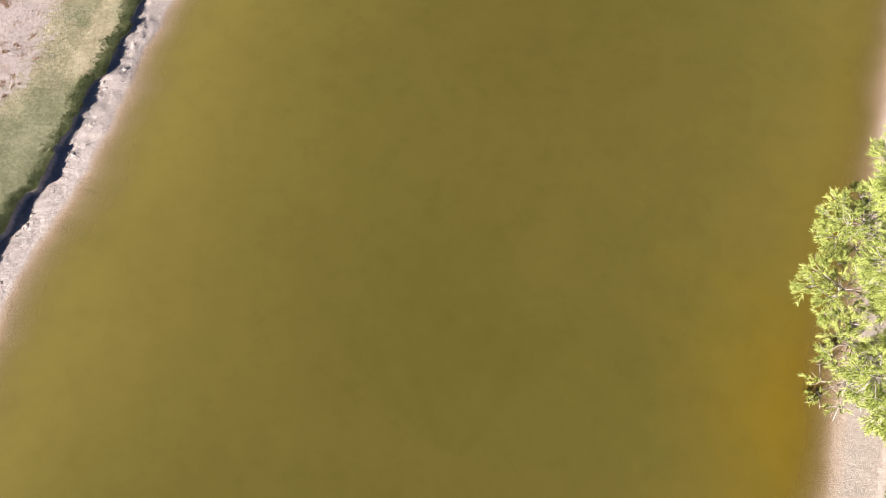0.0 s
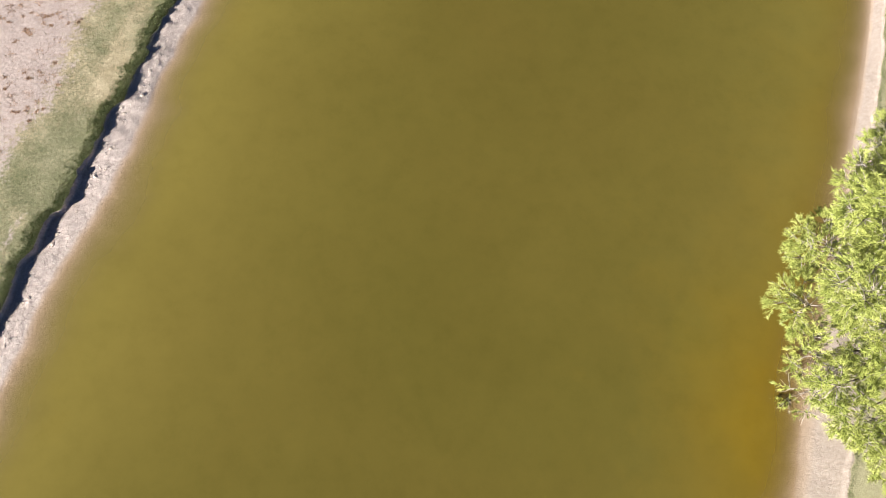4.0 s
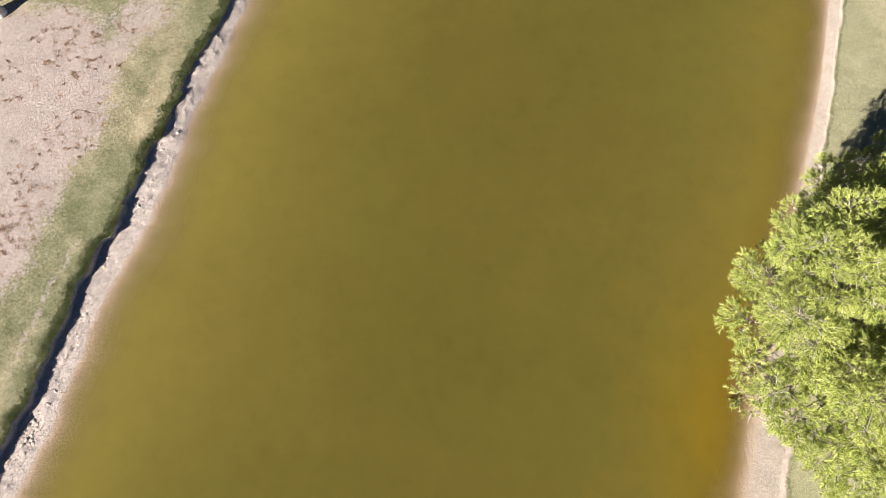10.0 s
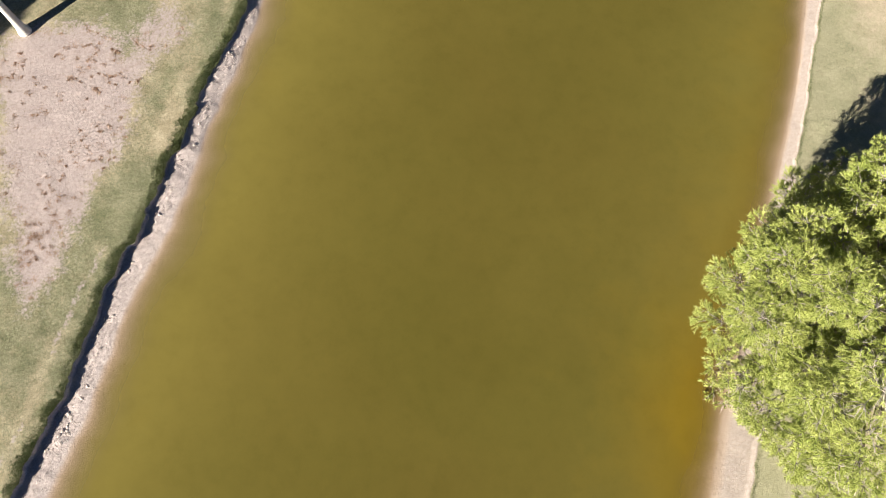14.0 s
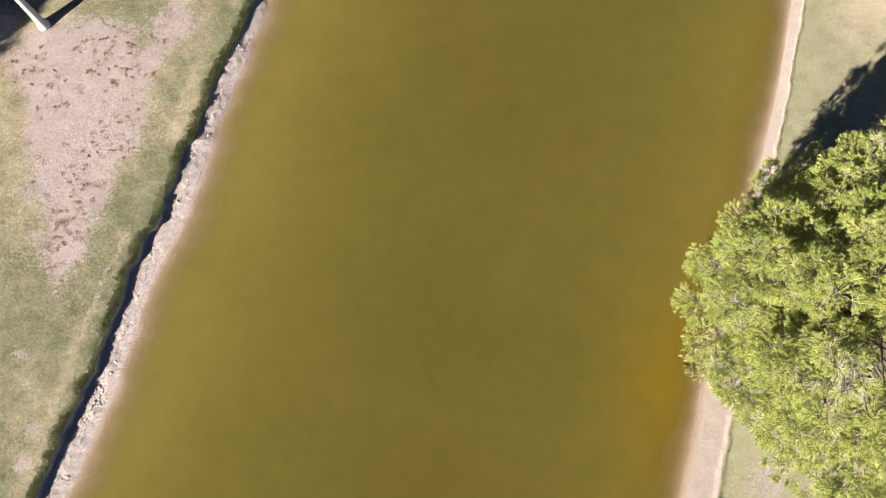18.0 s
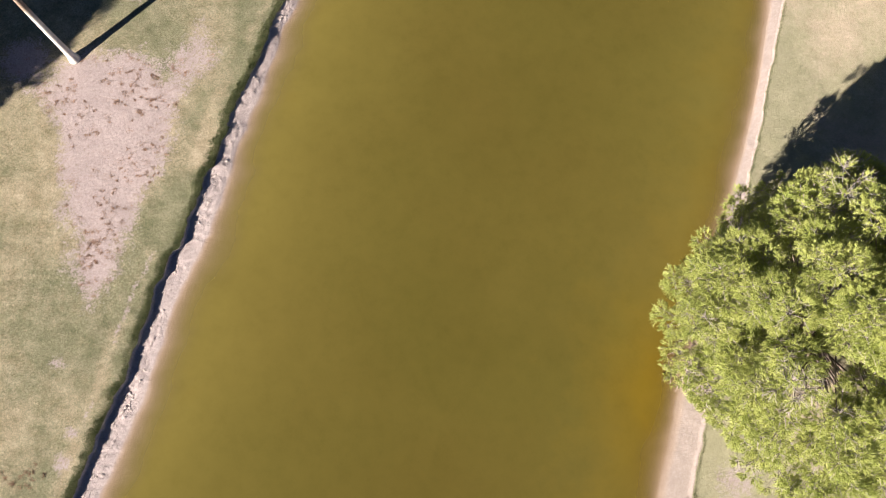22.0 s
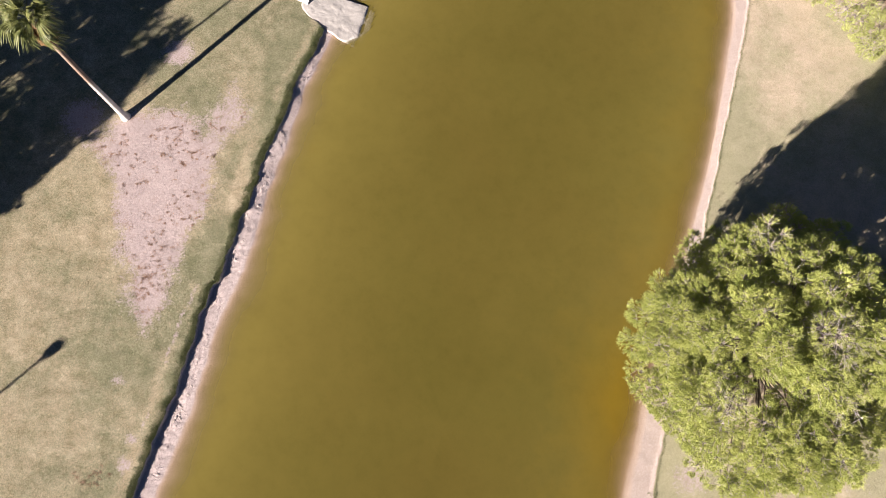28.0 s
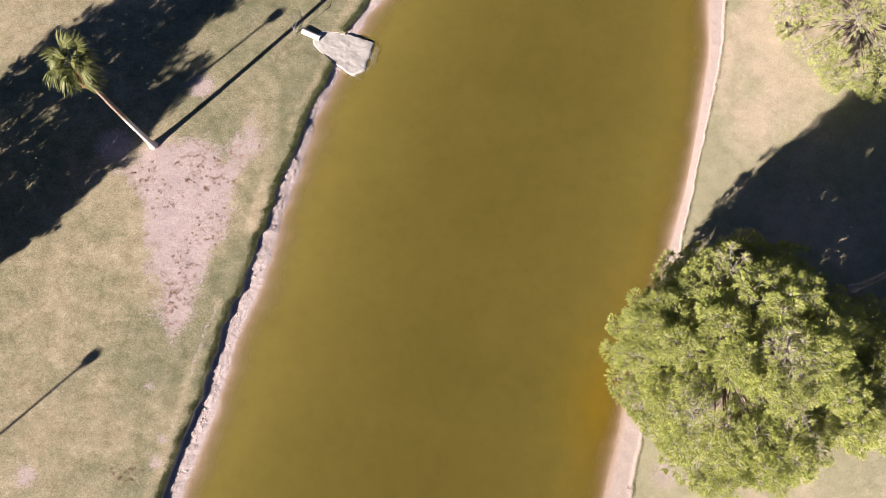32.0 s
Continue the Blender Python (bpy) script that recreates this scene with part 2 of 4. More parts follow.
# ---- mesh helpers ----
def mesh_from(name, verts, faces, mat, smooth=False):
    me = bpy.data.meshes.new(name)
    me.from_pydata(verts if isinstance(verts, list) else verts.tolist(), [], faces if isinstance(faces, list) else faces.tolist())
    me.materials.append(mat)
    if smooth:
        me.polygons.foreach_set("use_smooth", np.ones(len(me.polygons), dtype=bool))
    me.update()
    return me


def part(name, me, parent, label=""):
    """One mesh as a part under a thing or under a part."""
    ob = new(name, me)
    ob.parent = parent
    return tagged(ob, label)


def empty(name, m):
    ob = new(name)
    ob.empty_display_size = 0.5
    ob.matrix_basis = m
    return ob


def vnoise(x, y, seed=0):
    """Smooth value noise, 0 to 1, over arrays."""
    xi, yi = np.floor(x).astype(np.int64), np.floor(y).astype(np.int64)
    fx, fy = x - xi, y - yi
    fx, fy = fx * fx * (3 - 2 * fx), fy * fy * (3 - 2 * fy)

    def h(i, j):
        v = np.sin(i * 127.1 + j * 311.7 + seed * 74.7) * 43758.5453
        return v - np.floor(v)
    return (h(xi, yi) * (1 - fx) + h(xi + 1, yi) * fx) * (1 - fy) + (h(xi, yi + 1) * (1 - fx) + h(xi + 1, yi + 1) * fx) * fy


def fbm(x, y, seed=0, octaves=4):
    return sum(vnoise(x * 2 ** k, y * 2 ** k, seed + k) / 2 ** (k + 1) for k in range(octaves)) / (1 - 0.5 ** octaves)


def smooth(a, lo, hi):
    s = np.clip((a - lo) / (hi - lo), 0, 1)
    return s * s * (3 - 2 * s)


def tube(points, radii, sides=6):
    """Verts and faces of a tapered tube along points, closed at the far end."""
    pts = np.asarray(points, float)
    d = np.gradient(pts, axis=0)
    d /= np.linalg.norm(d, axis=1)[:, None] + 1e-9
    ref = np.where(np.abs(d[:, 2:3]) > 0.9, np.array([[1.0, 0, 0]]), np.array([[0, 0, 1.0]]))
    u = np.cross(d, ref)
    u /= np.linalg.norm(u, axis=1)[:, None] + 1e-9
    w = np.cross(d, u)
    a = np.linspace(0, 2 * math.pi, sides, endpoint=False)
    ring = pts[:, None] + np.asarray(radii)[:, None, None] * (np.cos(a)[None, :, None] * u[:, None] + np.sin(a)[None, :, None] * w[:, None])
    n = len(pts)
    faces = [[i * sides + k, i * sides + (k + 1) % sides, (i + 1) * sides + (k + 1) % sides, (i + 1) * sides + k] for i in range(n - 1) for k in range(sides)]
    faces.append([(n - 1) * sides + k for k in range(sides)])
    faces.append([k for k in reversed(range(sides))])
    return ring.reshape(-1, 3), faces


def joined(pieces):
    """One list of verts and faces out of several."""
    verts, faces, n = [], [], 0
    for v, f in pieces:
        verts.append(np.asarray(v))
        faces += [[i + n for i in q] for q in f]
        n += len(v)
    return np.concatenate(verts), faces


def tris_mesh(name, corners, mat):
    """Loose triangles, quickly: corners is (n, 3, 3)."""
    n = len(corners)
    me = bpy.data.meshes.new(name)
    me.vertices.add(3 * n)
    me.loops.add(3 * n)
    me.polygons.add(n)
    me.vertices.foreach_set("co", np.ascontiguousarray(corners, dtype=np.float32).ravel())
    me.loops.foreach_set("vertex_index", np.arange(3 * n, dtype=np.int32))
    me.polygons.foreach_set("loop_start", np.arange(0, 3 * n, 3, dtype=np.int32))
    me.materials.append(mat)
    me.update(calc_edges=True)
    return me


# ---- ground, banks and water ----
WATER_Z = -0.38
LEFT_EDGE = [(-60, -16), (-48, -27), (-30, -30), (-6.1, -25.4), (-3.2, -24.7), (0.7, -23.4), (1.75, -22.9), (2.5, -22.6), (3.5, -22.5), (4.4, -22.3), (5, -21.95), (5.95, -21.9), (6.9, -21.55), (7.7, -21.4), (8.5, -21.25), (9.15, -21.3), (9.5, -21.1), (10, -20.75), (11, -20.6), (11.85, -20.3), (12.05, -19.9), (12.7, -19.65), (13.4, -19.33), (14.3, -19.4), (14.9, -19.08), (15.8, -18.82), (16.5, -18.55), (17.3, -18.45), (18, -18.3), (18.6, -17.85), (20, -17.45), (20.7, -17.3), (21.6, -16.9), (22.8, -16.9), (23.9, -16.45), (25.1, -15.95), (26.6, -15.3), (28.4, -14.75), (30.9, -14.1), (32.5, -13.5), (33.7, -12.8), (36.05, -11.87), (40.8, -10.2), (44.2, -8), (60, 1), (78, 8), (95, 20)]
LEFT_SHORE = [(-60, -14), (-48, -25.2), (-30, -28.2), (-5.2, -23.6), (-2.3, -22.6), (0.4, -21.65), (1.8, -21.45), (4.5, -20.75), (6.4, -20.3), (8, -19.85), (10.3, -19.1), (13.1, -17.95), (15.6, -17.3), (18.4, -16.75), (21.3, -16.1), (24, -15.1), (26, -14.7), (28.5, -14), (30.6, -13.6), (32.1, -12.9), (34, -12), (42.2, -8.7), (44.7, -6.8), (60, 2.6), (78, 9.6), (95, 21)]
RIGHT_SHORE = [(-60, -12), (-48, -2), (-30, 6.5), (-6, 14.4), (-3.1, 15.35), (-0.6, 16.1), (1.4, 16.6), (3.1, 17), (9, 19.2), (17.2, 22), (20, 22.95), (23.4, 24), (26.4, 24.8), (29.4, 25.6), (33, 26.4), (36.8, 27.3), (39.4, 27.6), (43.3, 27.8), (60, 29.5), (78, 29), (95, 23)]
RIGHT_EDGE = [(-60, -10), (-48, 0), (-30, 8.5), (-6, 16.8), (-2.05, 17.75), (-0.3, 18.25), (9, 20.9), (19.2, 23.5), (21.6, 24.3), (24.9, 25.1), (28.6, 26.25), (31, 26.95), (36, 28.3), (39.1, 29), (43, 29.65), (60, 31.5), (78, 31), (95, 25)]


def along(curve, y):
    ys, xs = zip(*curve)
    return np.interp(y, ys, xs)


def left_edge(y):
    return along(LEFT_EDGE, y) + 0.42 * (fbm(y * 1.5, y * 0 + 7, 9, 4) - 0.5)


def left_shore(y):
    return along(LEFT_SHORE, y) + 0.42 + 0.5 * (fbm(y * 0.6, y * 0 + 1, 15, 4) - 0.5)


def right_shore(y):
    return along(RIGHT_SHORE, y) + 0.3 * (fbm(y * 0.5, y * 0 + 1, 25, 4) - 0.5)


def right_edge(y):
    return along(RIGHT_EDGE, y) + 0.35 * (fbm(y * 0.5, y * 0 + 2, 35, 4) - 0.5) + 0.3 * (fbm(y * 1.3, y * 0 + 5, 37, 3) - 0.5)


def pond_ends(y):
    return smooth(y, -56, -44) * (1 - smooth(y, 80, 93))


def lawn_z(x, y):
    return 0.16 * (fbm(x * 0.12, y * 0.12, 41, 3) - 0.5) + 0.05 * (fbm(x * 0.9, y * 0.9, 43, 3) - 0.5)


# bare patches of the lawn: corner points of the large one, and spots x, y, radius, strength
BARE = [(-33, 24.6), (-29.5, 27.3), (-27.45, 28.3), (-24.6, 28), (-22.24, 26.1), (-20.8, 29.4), (-19.17, 30.6), (-18.16, 27.9), (-19.44, 26.1), (-20.9, 23.2), (-21.2, 19.75), (-22.8, 16.4), (-23.6, 13.1), (-24.1, 9.9), (-25.75, 7.5), (-27.4, 9.9), (-28.55, 14.2), (-29.45, 17.5), (-29.5, 20.3), (-30.5, 23)]
SPOTS = [(-25.3, 34.0, 2.6, 0.68), (-24.2, 34.0, 1.2, 0.5), (-27.5, 3.5, 1.4, 0.5), (-33.5, 27.3, 3.2, 0.75), (-38.0, -4.5, 2.2, 0.6), (-26.2, -3.2, 1.3, 0.6), (-25.9, -1.2, 1.1, 0.55), (-36, 12, 3, 0.2), (-42, 42, 5, 0.35), (36, 37, 5, 0.32), (40, 31, 4, 0.2), (33.5, -5, 4, 0.35), (20.0, -4.0, 3.0, 0.55), (21.5, 0.5, 3.0, 0.5)]


def polygon_distance(px, py, corners):
    """Signed distance to a closed outline, positive inside."""
    d, inside = np.full(px.shape, 1e9), np.zeros(px.shape, bool)
    for (ax, ay), (bx, by) in zip(corners, corners[1:] + corners[:1]):
        ex, ey = bx - ax, by - ay
        s = np.clip(((px - ax) * ex + (py - ay) * ey) / (ex * ex + ey * ey), 0, 1)
        d = np.minimum(d, np.hypot(px - ax - s * ex, py - ay - s * ey))
        if ay != by:
            inside ^= ((ay > py) != (by > py)) & (px < ex * (py - ay) / (by - ay) + ax)
    return np.where(inside, d, -d)


def bareness(x, y):
    v = 0.52 + polygon_distance(x, y, BARE) * 0.22
    v = np.clip(v + 0.5 * (fbm(x * 0.55, y * 0.55, 51, 4) - 0.5), 0, 1.05) * 0.92
    dl = left_edge(y) - x
    v = np.maximum(v, 0.5 * np.exp(-((dl - 1.35 - 0.25 * np.sin(y * 0.31)) / 0.36) ** 2) * smooth(fbm(x * 0.5, y * 0.28, 57, 3), 0.3, 0.62) * (1 - 0.4 * smooth(y, 12, 15)))
    for sx, sy, r, k in SPOTS:
        v = np.maximum(v, k * np.clip(1.2 - np.hypot(x - sx, y - sy) / r, 0, 1))
    return v


def lushness(x, y):
    """How green the turf is: greener by the left bank, drier farther off."""
    dl = left_edge(y) - x
    v = 0.56 + 0.8 * (fbm(x * 0.15, y * 0.15, 61, 4) - 0.5) + 0.45 * (fbm(x * 0.5, y * 0.5, 67, 3) - 0.5)
    v = v + (x > 15) * (1.3 * (fbm(x * 0.16, y * 0.16, 65, 3) - 0.5) + 0.16 - 0.28 * smooth(y, 27, 36) * smooth(x, 30, 35)) + np.where(dl > 0, 0.24 * np.exp(-((dl - 1.0) / 1.9) ** 2) - 0.5 * np.exp(-((dl - 1.35 - 0.25 * np.sin(y * 0.31)) / 0.6) ** 2) * smooth(fbm(x * 0.4, y * 0.25, 63, 3), 0.28, 0.62), 0)
    v = v + 0.45 * np.exp(-((x + 22.7) ** 2 + (y - 28.0) ** 2) / 5.0)
    return np.clip(v, 0, 1)


SLAB = [(-13.9, 39.25), (-13.4, 39.8), (-12.9, 40.4), (-10.8, 40.1), (-8.3, 39.5), (-6.9, 38.95), (-7, 37.8), (-7.35, 36.6), (-8.05, 35), (-8.45, 34.72), (-9.8, 35.4), (-11.5, 36.5), (-13, 37.75), (-13.85, 38.6)]


def slab_z(x, y):
    s = 0.96 * (x + 13.9) - 0.27 * (y - 38.9)
    south = 35.6 - y + 0.35 * (x + 9.75)
    return 0.08 - 0.062 * np.minimum(s, 6.3) - 0.2 * smooth(s, 5.95, 6.2) - 0.22 * smooth(south, 0.0, 0.35)


def scarp_height(y):
    tall = 1 - smooth(y, 12, 19)
    return 0.14 + 0.2 * tall + (0.26 - 0.06 * tall) * (fbm(y * 0.7, y * 0, 71, 3) - 0.5)


def bank_z(x, y):
    """The eroded slope between the turf's step and the water."""
    e, s = left_edge(y), np.maximum(left_shore(y), left_edge(y) + 0.7)
    k = np.clip((x - e - 0.2) / np.maximum(s - e - 0.2, 0.3), 0, 1.2)
    z = (-scarp_height(y) * (1 - k) + WATER_Z * k) * pond_ends(y)
    return z + 0.06 * (fbm(x * 2.3, y * 2.3, 75, 3) - 0.5) * (1 - np.minimum(k, 1) ** 3) + 0.08 * (fbm(x * 4.6, y * 4.6, 77, 3) - 0.5) * (1 - np.minimum(k, 1) ** 4)


def build_ground():
    ys = np.concatenate([[-900, -400, -200, -120, -80], np.arange(-60, -14, 2.0), np.arange(-14, 56, 0.13), np.arange(56, 96, 2.0), [110, 140, 200, 400, 900]])
    far = np.array([900.0, 500, 300, 200, 140, 100, 80, 68, 60])
    near = np.concatenate([np.arange(56, 40, -1.0), np.arange(40, 3, -0.4), np.arange(3, 0.2, -0.16), [0.16, 0.09, 0.04, 0.0]])
    yy = ys[:, None]
    e, s, t, q = left_edge(ys)[:, None], left_shore(ys)[:, None], right_shore(ys)[:, None], right_edge(ys)[:, None]
    s, t = np.maximum(s, e + 0.7), np.minimum(t, q - 0.7)
    t = np.maximum(t, s + 0.5)
    q = np.maximum(q, t + 0.6)
    end = pond_ends(ys)[:, None]
    xs, zs, bank, wet, beach = [], [], [], [], []

    def add(x, z, b=0.0, w=0.0, sand=0.0):
        x = x + 0 * yy
        xs.append(x), zs.append(z + 0 * x), bank.append(b + 0 * x), wet.append(w + 0 * x), beach.append(sand + 0 * x)
    dl = np.concatenate([far, near])[None, :]
    x = e - dl
    add(x, lawn_z(x, yy))
    # crumbling step under the turf
    scarp = scarp_height(yy)
    lip = lawn_z(e, yy)
    for off, drop in ((0.02, 0.15), (0.05, 0.45), (0.09, 0.75), (0.14, 0.93), (0.2, 1.0)):
        rough = 0.12 * (fbm(yy * 3.1, yy * 0 + off * 9, 73, 3) - 0.5)
        add(e + off + rough * drop, lip * (1 - drop) - scarp * drop * end, 1.0 if drop > 0.3 else 0.7)
    k = np.linspace(0, 1, 18)[None, 1:]
    x = (e + 0.2) * (1 - k) + s * k
    z = bank_z(x, yy + 0 * x)
    add(x, z, 1.0, smooth(k, 0.72, 1.0) * 0.75)
    # pond bed
    k = np.concatenate([np.linspace(0, 0.12, 16)[1:], np.linspace(0.12, 0.88, 30)[1:-1], np.linspace(0.88, 1, 16)[:-1]])[None, :]
    x = s * (1 - k) + t * k
    d = np.minimum(x - s, t - x)
    z = (WATER_Z - 0.10 * d - 0.9 * smooth(d, 1.5, 9)) * end + 0.05 * (fbm(x * 1.3, yy * 1.3, 79, 3) - 0.5) * smooth(d, 0.0, 0.8)
    add(x, z, 1.0, 1.0)
    # gentle beach
    k = np.concatenate([np.linspace(0, 0.82, 14), np.linspace(0.84, 1, 8)])[None, :]
    x = t * (1 - k) + q * k
    t0, q0 = along(RIGHT_SHORE, ys)[:, None], along(RIGHT_EDGE, ys)[:, None]
    kk = np.clip((x - t0) / np.maximum(q0 - t0, 0.5), -0.3, 1)
    z = WATER_Z * (1 - 0.80 * kk - 0.20 * smooth(k, 0.82, 0.98)) * end
    z = z * smooth(k, 0, 0.2) + WATER_Z * end * (1 - smooth(k, 0, 0.2)) + 0.06 * (fbm(x * 1.7, yy * 1.7, 81, 3) - 0.5) * np.sin(k * math.pi)
    add(x, z, 1.0 - 0.7 * smooth(k, 0.95, 1.0), smooth(1 - k, 0.6, 1.0) * 0.6, 1.0)
    x = q + dl[:, ::-1][:, 1:]
    add(x, lawn_z(x, yy) * smooth(x - q, 0, 1.5), 0.0, 0.0, 1.0)
    X, Z, B, Wt, Sand = (np.concatenate(a, axis=1) for a in (xs, zs, bank, wet, beach))
    Y = yy + 0 * X
    B, Wt = B * end, Wt * end
    # the channel that the apron lies in
    inside = polygon_distance(X, Y, SLAB)
    Z = np.where(inside > -2.5, np.minimum(Z, slab_z(X, Y) + 0.03 + 0.5 * np.maximum(0, -inside)), Z)
    Z = np.where(inside > 0.2, np.minimum(Z, slab_z(X, Y) - 0.12), Z)
    B = np.where(inside > 0.1, 1.0, B)
    n, c = X.shape
    me = bpy.data.meshes.new("ground")
    idx = np.arange(n * c).reshape(n, c)
    quads = np.stack([idx[:-1, :-1], idx[:-1, 1:], idx[1:, 1:], idx[1:, :-1]], -1).reshape(-1, 4)
    me.vertices.add(n * c)
    me.vertices.foreach_set("co", np.stack([X, Y, Z], -1).astype(np.float32).ravel())
    me.loops.add(quads.size)
    me.loops.foreach_set("vertex_index", quads.astype(np.int32).ravel())
    me.polygons.add(len(quads))
    me.polygons.foreach_set("loop_start", np.arange(0, quads.size, 4, dtype=np.int32))
    me.polygons.foreach_set("use_smooth", np.ones(len(quads), dtype=bool))
    lawn = 1 - np.clip(B, 0, 1)
    for name, v in (("soil", bareness(X, Y) * lawn), ("lush", lushness(X, Y) * lawn), ("bank", B), ("wet", Wt), ("beach", Sand)):
        a = me.attributes.new(name, "FLOAT", "POINT")
        a.data.foreach_set("value", np.broadcast_to(v, X.shape).astype(np.float32).ravel())
    me.materials.append(GROUND)
    me.update(calc_edges=True)
    return tagged(new("ground", me), "dry parkland lawn with bare pinkish soil and eroded pond banks", "ground", kind="structure")


def build_water():
    ys = np.concatenate([np.arange(-56, -14, 2.0), np.arange(-14, 56, 0.5), np.arange(56, 94, 2.0)])
    yy = ys[:, None]
    s, t = left_shore(ys)[:, None] - 0.5, right_shore(ys)[:, None] + 0.5
    t = np.maximum(t, s + 1)
    k = np.concatenate([np.linspace(0, 0.16, 26), np.linspace(0.16, 0.84, 34)[1:-1], np.linspace(0.84, 1, 26)])[None, :]
    X = s * (1 - k) + t * k
    Y = yy + 0 * X
    dl, dr = X - s - 0.5, t - X - 0.5
    d = np.minimum(dl, dr)
    apron = polygon_distance(X, Y, SLAB)
    depth = np.clip(0.10 * d + 0.9 * smooth(d, 1.5, 9), 0, 9)
    depth = np.where(apron > 0, np.clip(np.minimum(depth, WATER_Z - slab_z(X, Y)), 0, 9), depth)
    murk = 0.6 + 0.8 * fbm(X * 0.5, Y * 0.5, 91, 3)
    body = 1 - np.exp(-depth / np.where(dl < dr, 0.115, 0.09) * murk) * 0.97
    shoal = np.clip(1.0 * np.exp(-np.maximum(dl, 0) / 7.0) + 0.62 * np.exp(-np.maximum(dr, 0) / 7.0) * (0.6 + 0.4 * smooth(Y, 2, 14)) + 0.12 * (fbm(X * 0.2, Y * 0.2, 93, 3) - 0.5), 0, 1)
    rust = np.clip(np.exp(-np.maximum(dr, 0) / (3.0 + 1.5 * fbm(X * 0, Y * 0.1, 95, 2))) * (0.55 + 0.6 * fbm(X * 0.15, Y * 0.15, 97, 2)) * (1 - 0.3 * smooth(Y, 6, 18)) + 0.2 * np.exp(-np.maximum(dl, 0) / 2.5) + 0.5 * np.exp(-((X - 14.5) / 3.5) ** 2 - ((Y - 2) / 5.5) ** 2), 0, 1)
    n, c = X.shape
    idx = np.arange(n * c).reshape(n, c)
    quads = np.stack([idx[:-1, :-1], idx[:-1, 1:], idx[1:, 1:], idx[1:, :-1]], -1).reshape(-1, 4)
    me = mesh_from("water", np.stack([X, Y, np.full_like(X, WATER_Z)], -1).reshape(-1, 3), quads, WATER, True)
    for name, v in (("body", body), ("shoal", shoal), ("rust", rust)):
        a = me.attributes.new(name, "FLOAT", "POINT")
        a.data.foreach_set("value", v.astype(np.float32).ravel())
    return tagged(new("water", me), "still turbid olive-brown pond water, paler at the shores", "water", kind="structure")


build_ground()
build_water()


# ---- trees ----
def unit(v):
    return v / (np.linalg.norm(v, axis=-1, keepdims=True) + 1e-9)


def crown_radius(z, base, top, wide, full=2.05):
    """A dome that draws in again under its widest height."""
    s = np.clip((z - base) / (top - base), 0, 1)
    return wide * np.clip(1 - s ** full, 0, 1) * (1 - 0.05 * np.clip(base - z, 0, 6))


def needles_of(rng, starts, ways, count, length, width):
    """Bottle-brush shoots of fine needles that sweep forward: triangles (n, 3, 3)."""
    n = len(starts)
    long = length * rng.uniform(0.7, 1.3, (n, 1, 1))
    root = starts[:, None] + ways[:, None] * long * rng.random((n, count, 1)) ** 0.8
    d = unit(ways[:, None] * 0.8 + unit(rng.normal(size=(n, count, 3))) * 0.72)
    side = unit(np.cross(d, rng.normal(size=(n, count, 3)))) * width * rng.uniform(0.7, 1.3, (n, count, 1))
    tip = root + d * long * rng.uniform(0.4, 0.65, (n, count, 1))
    return np.stack([root - side, root + side, tip], 2).reshape(-1, 3, 3)


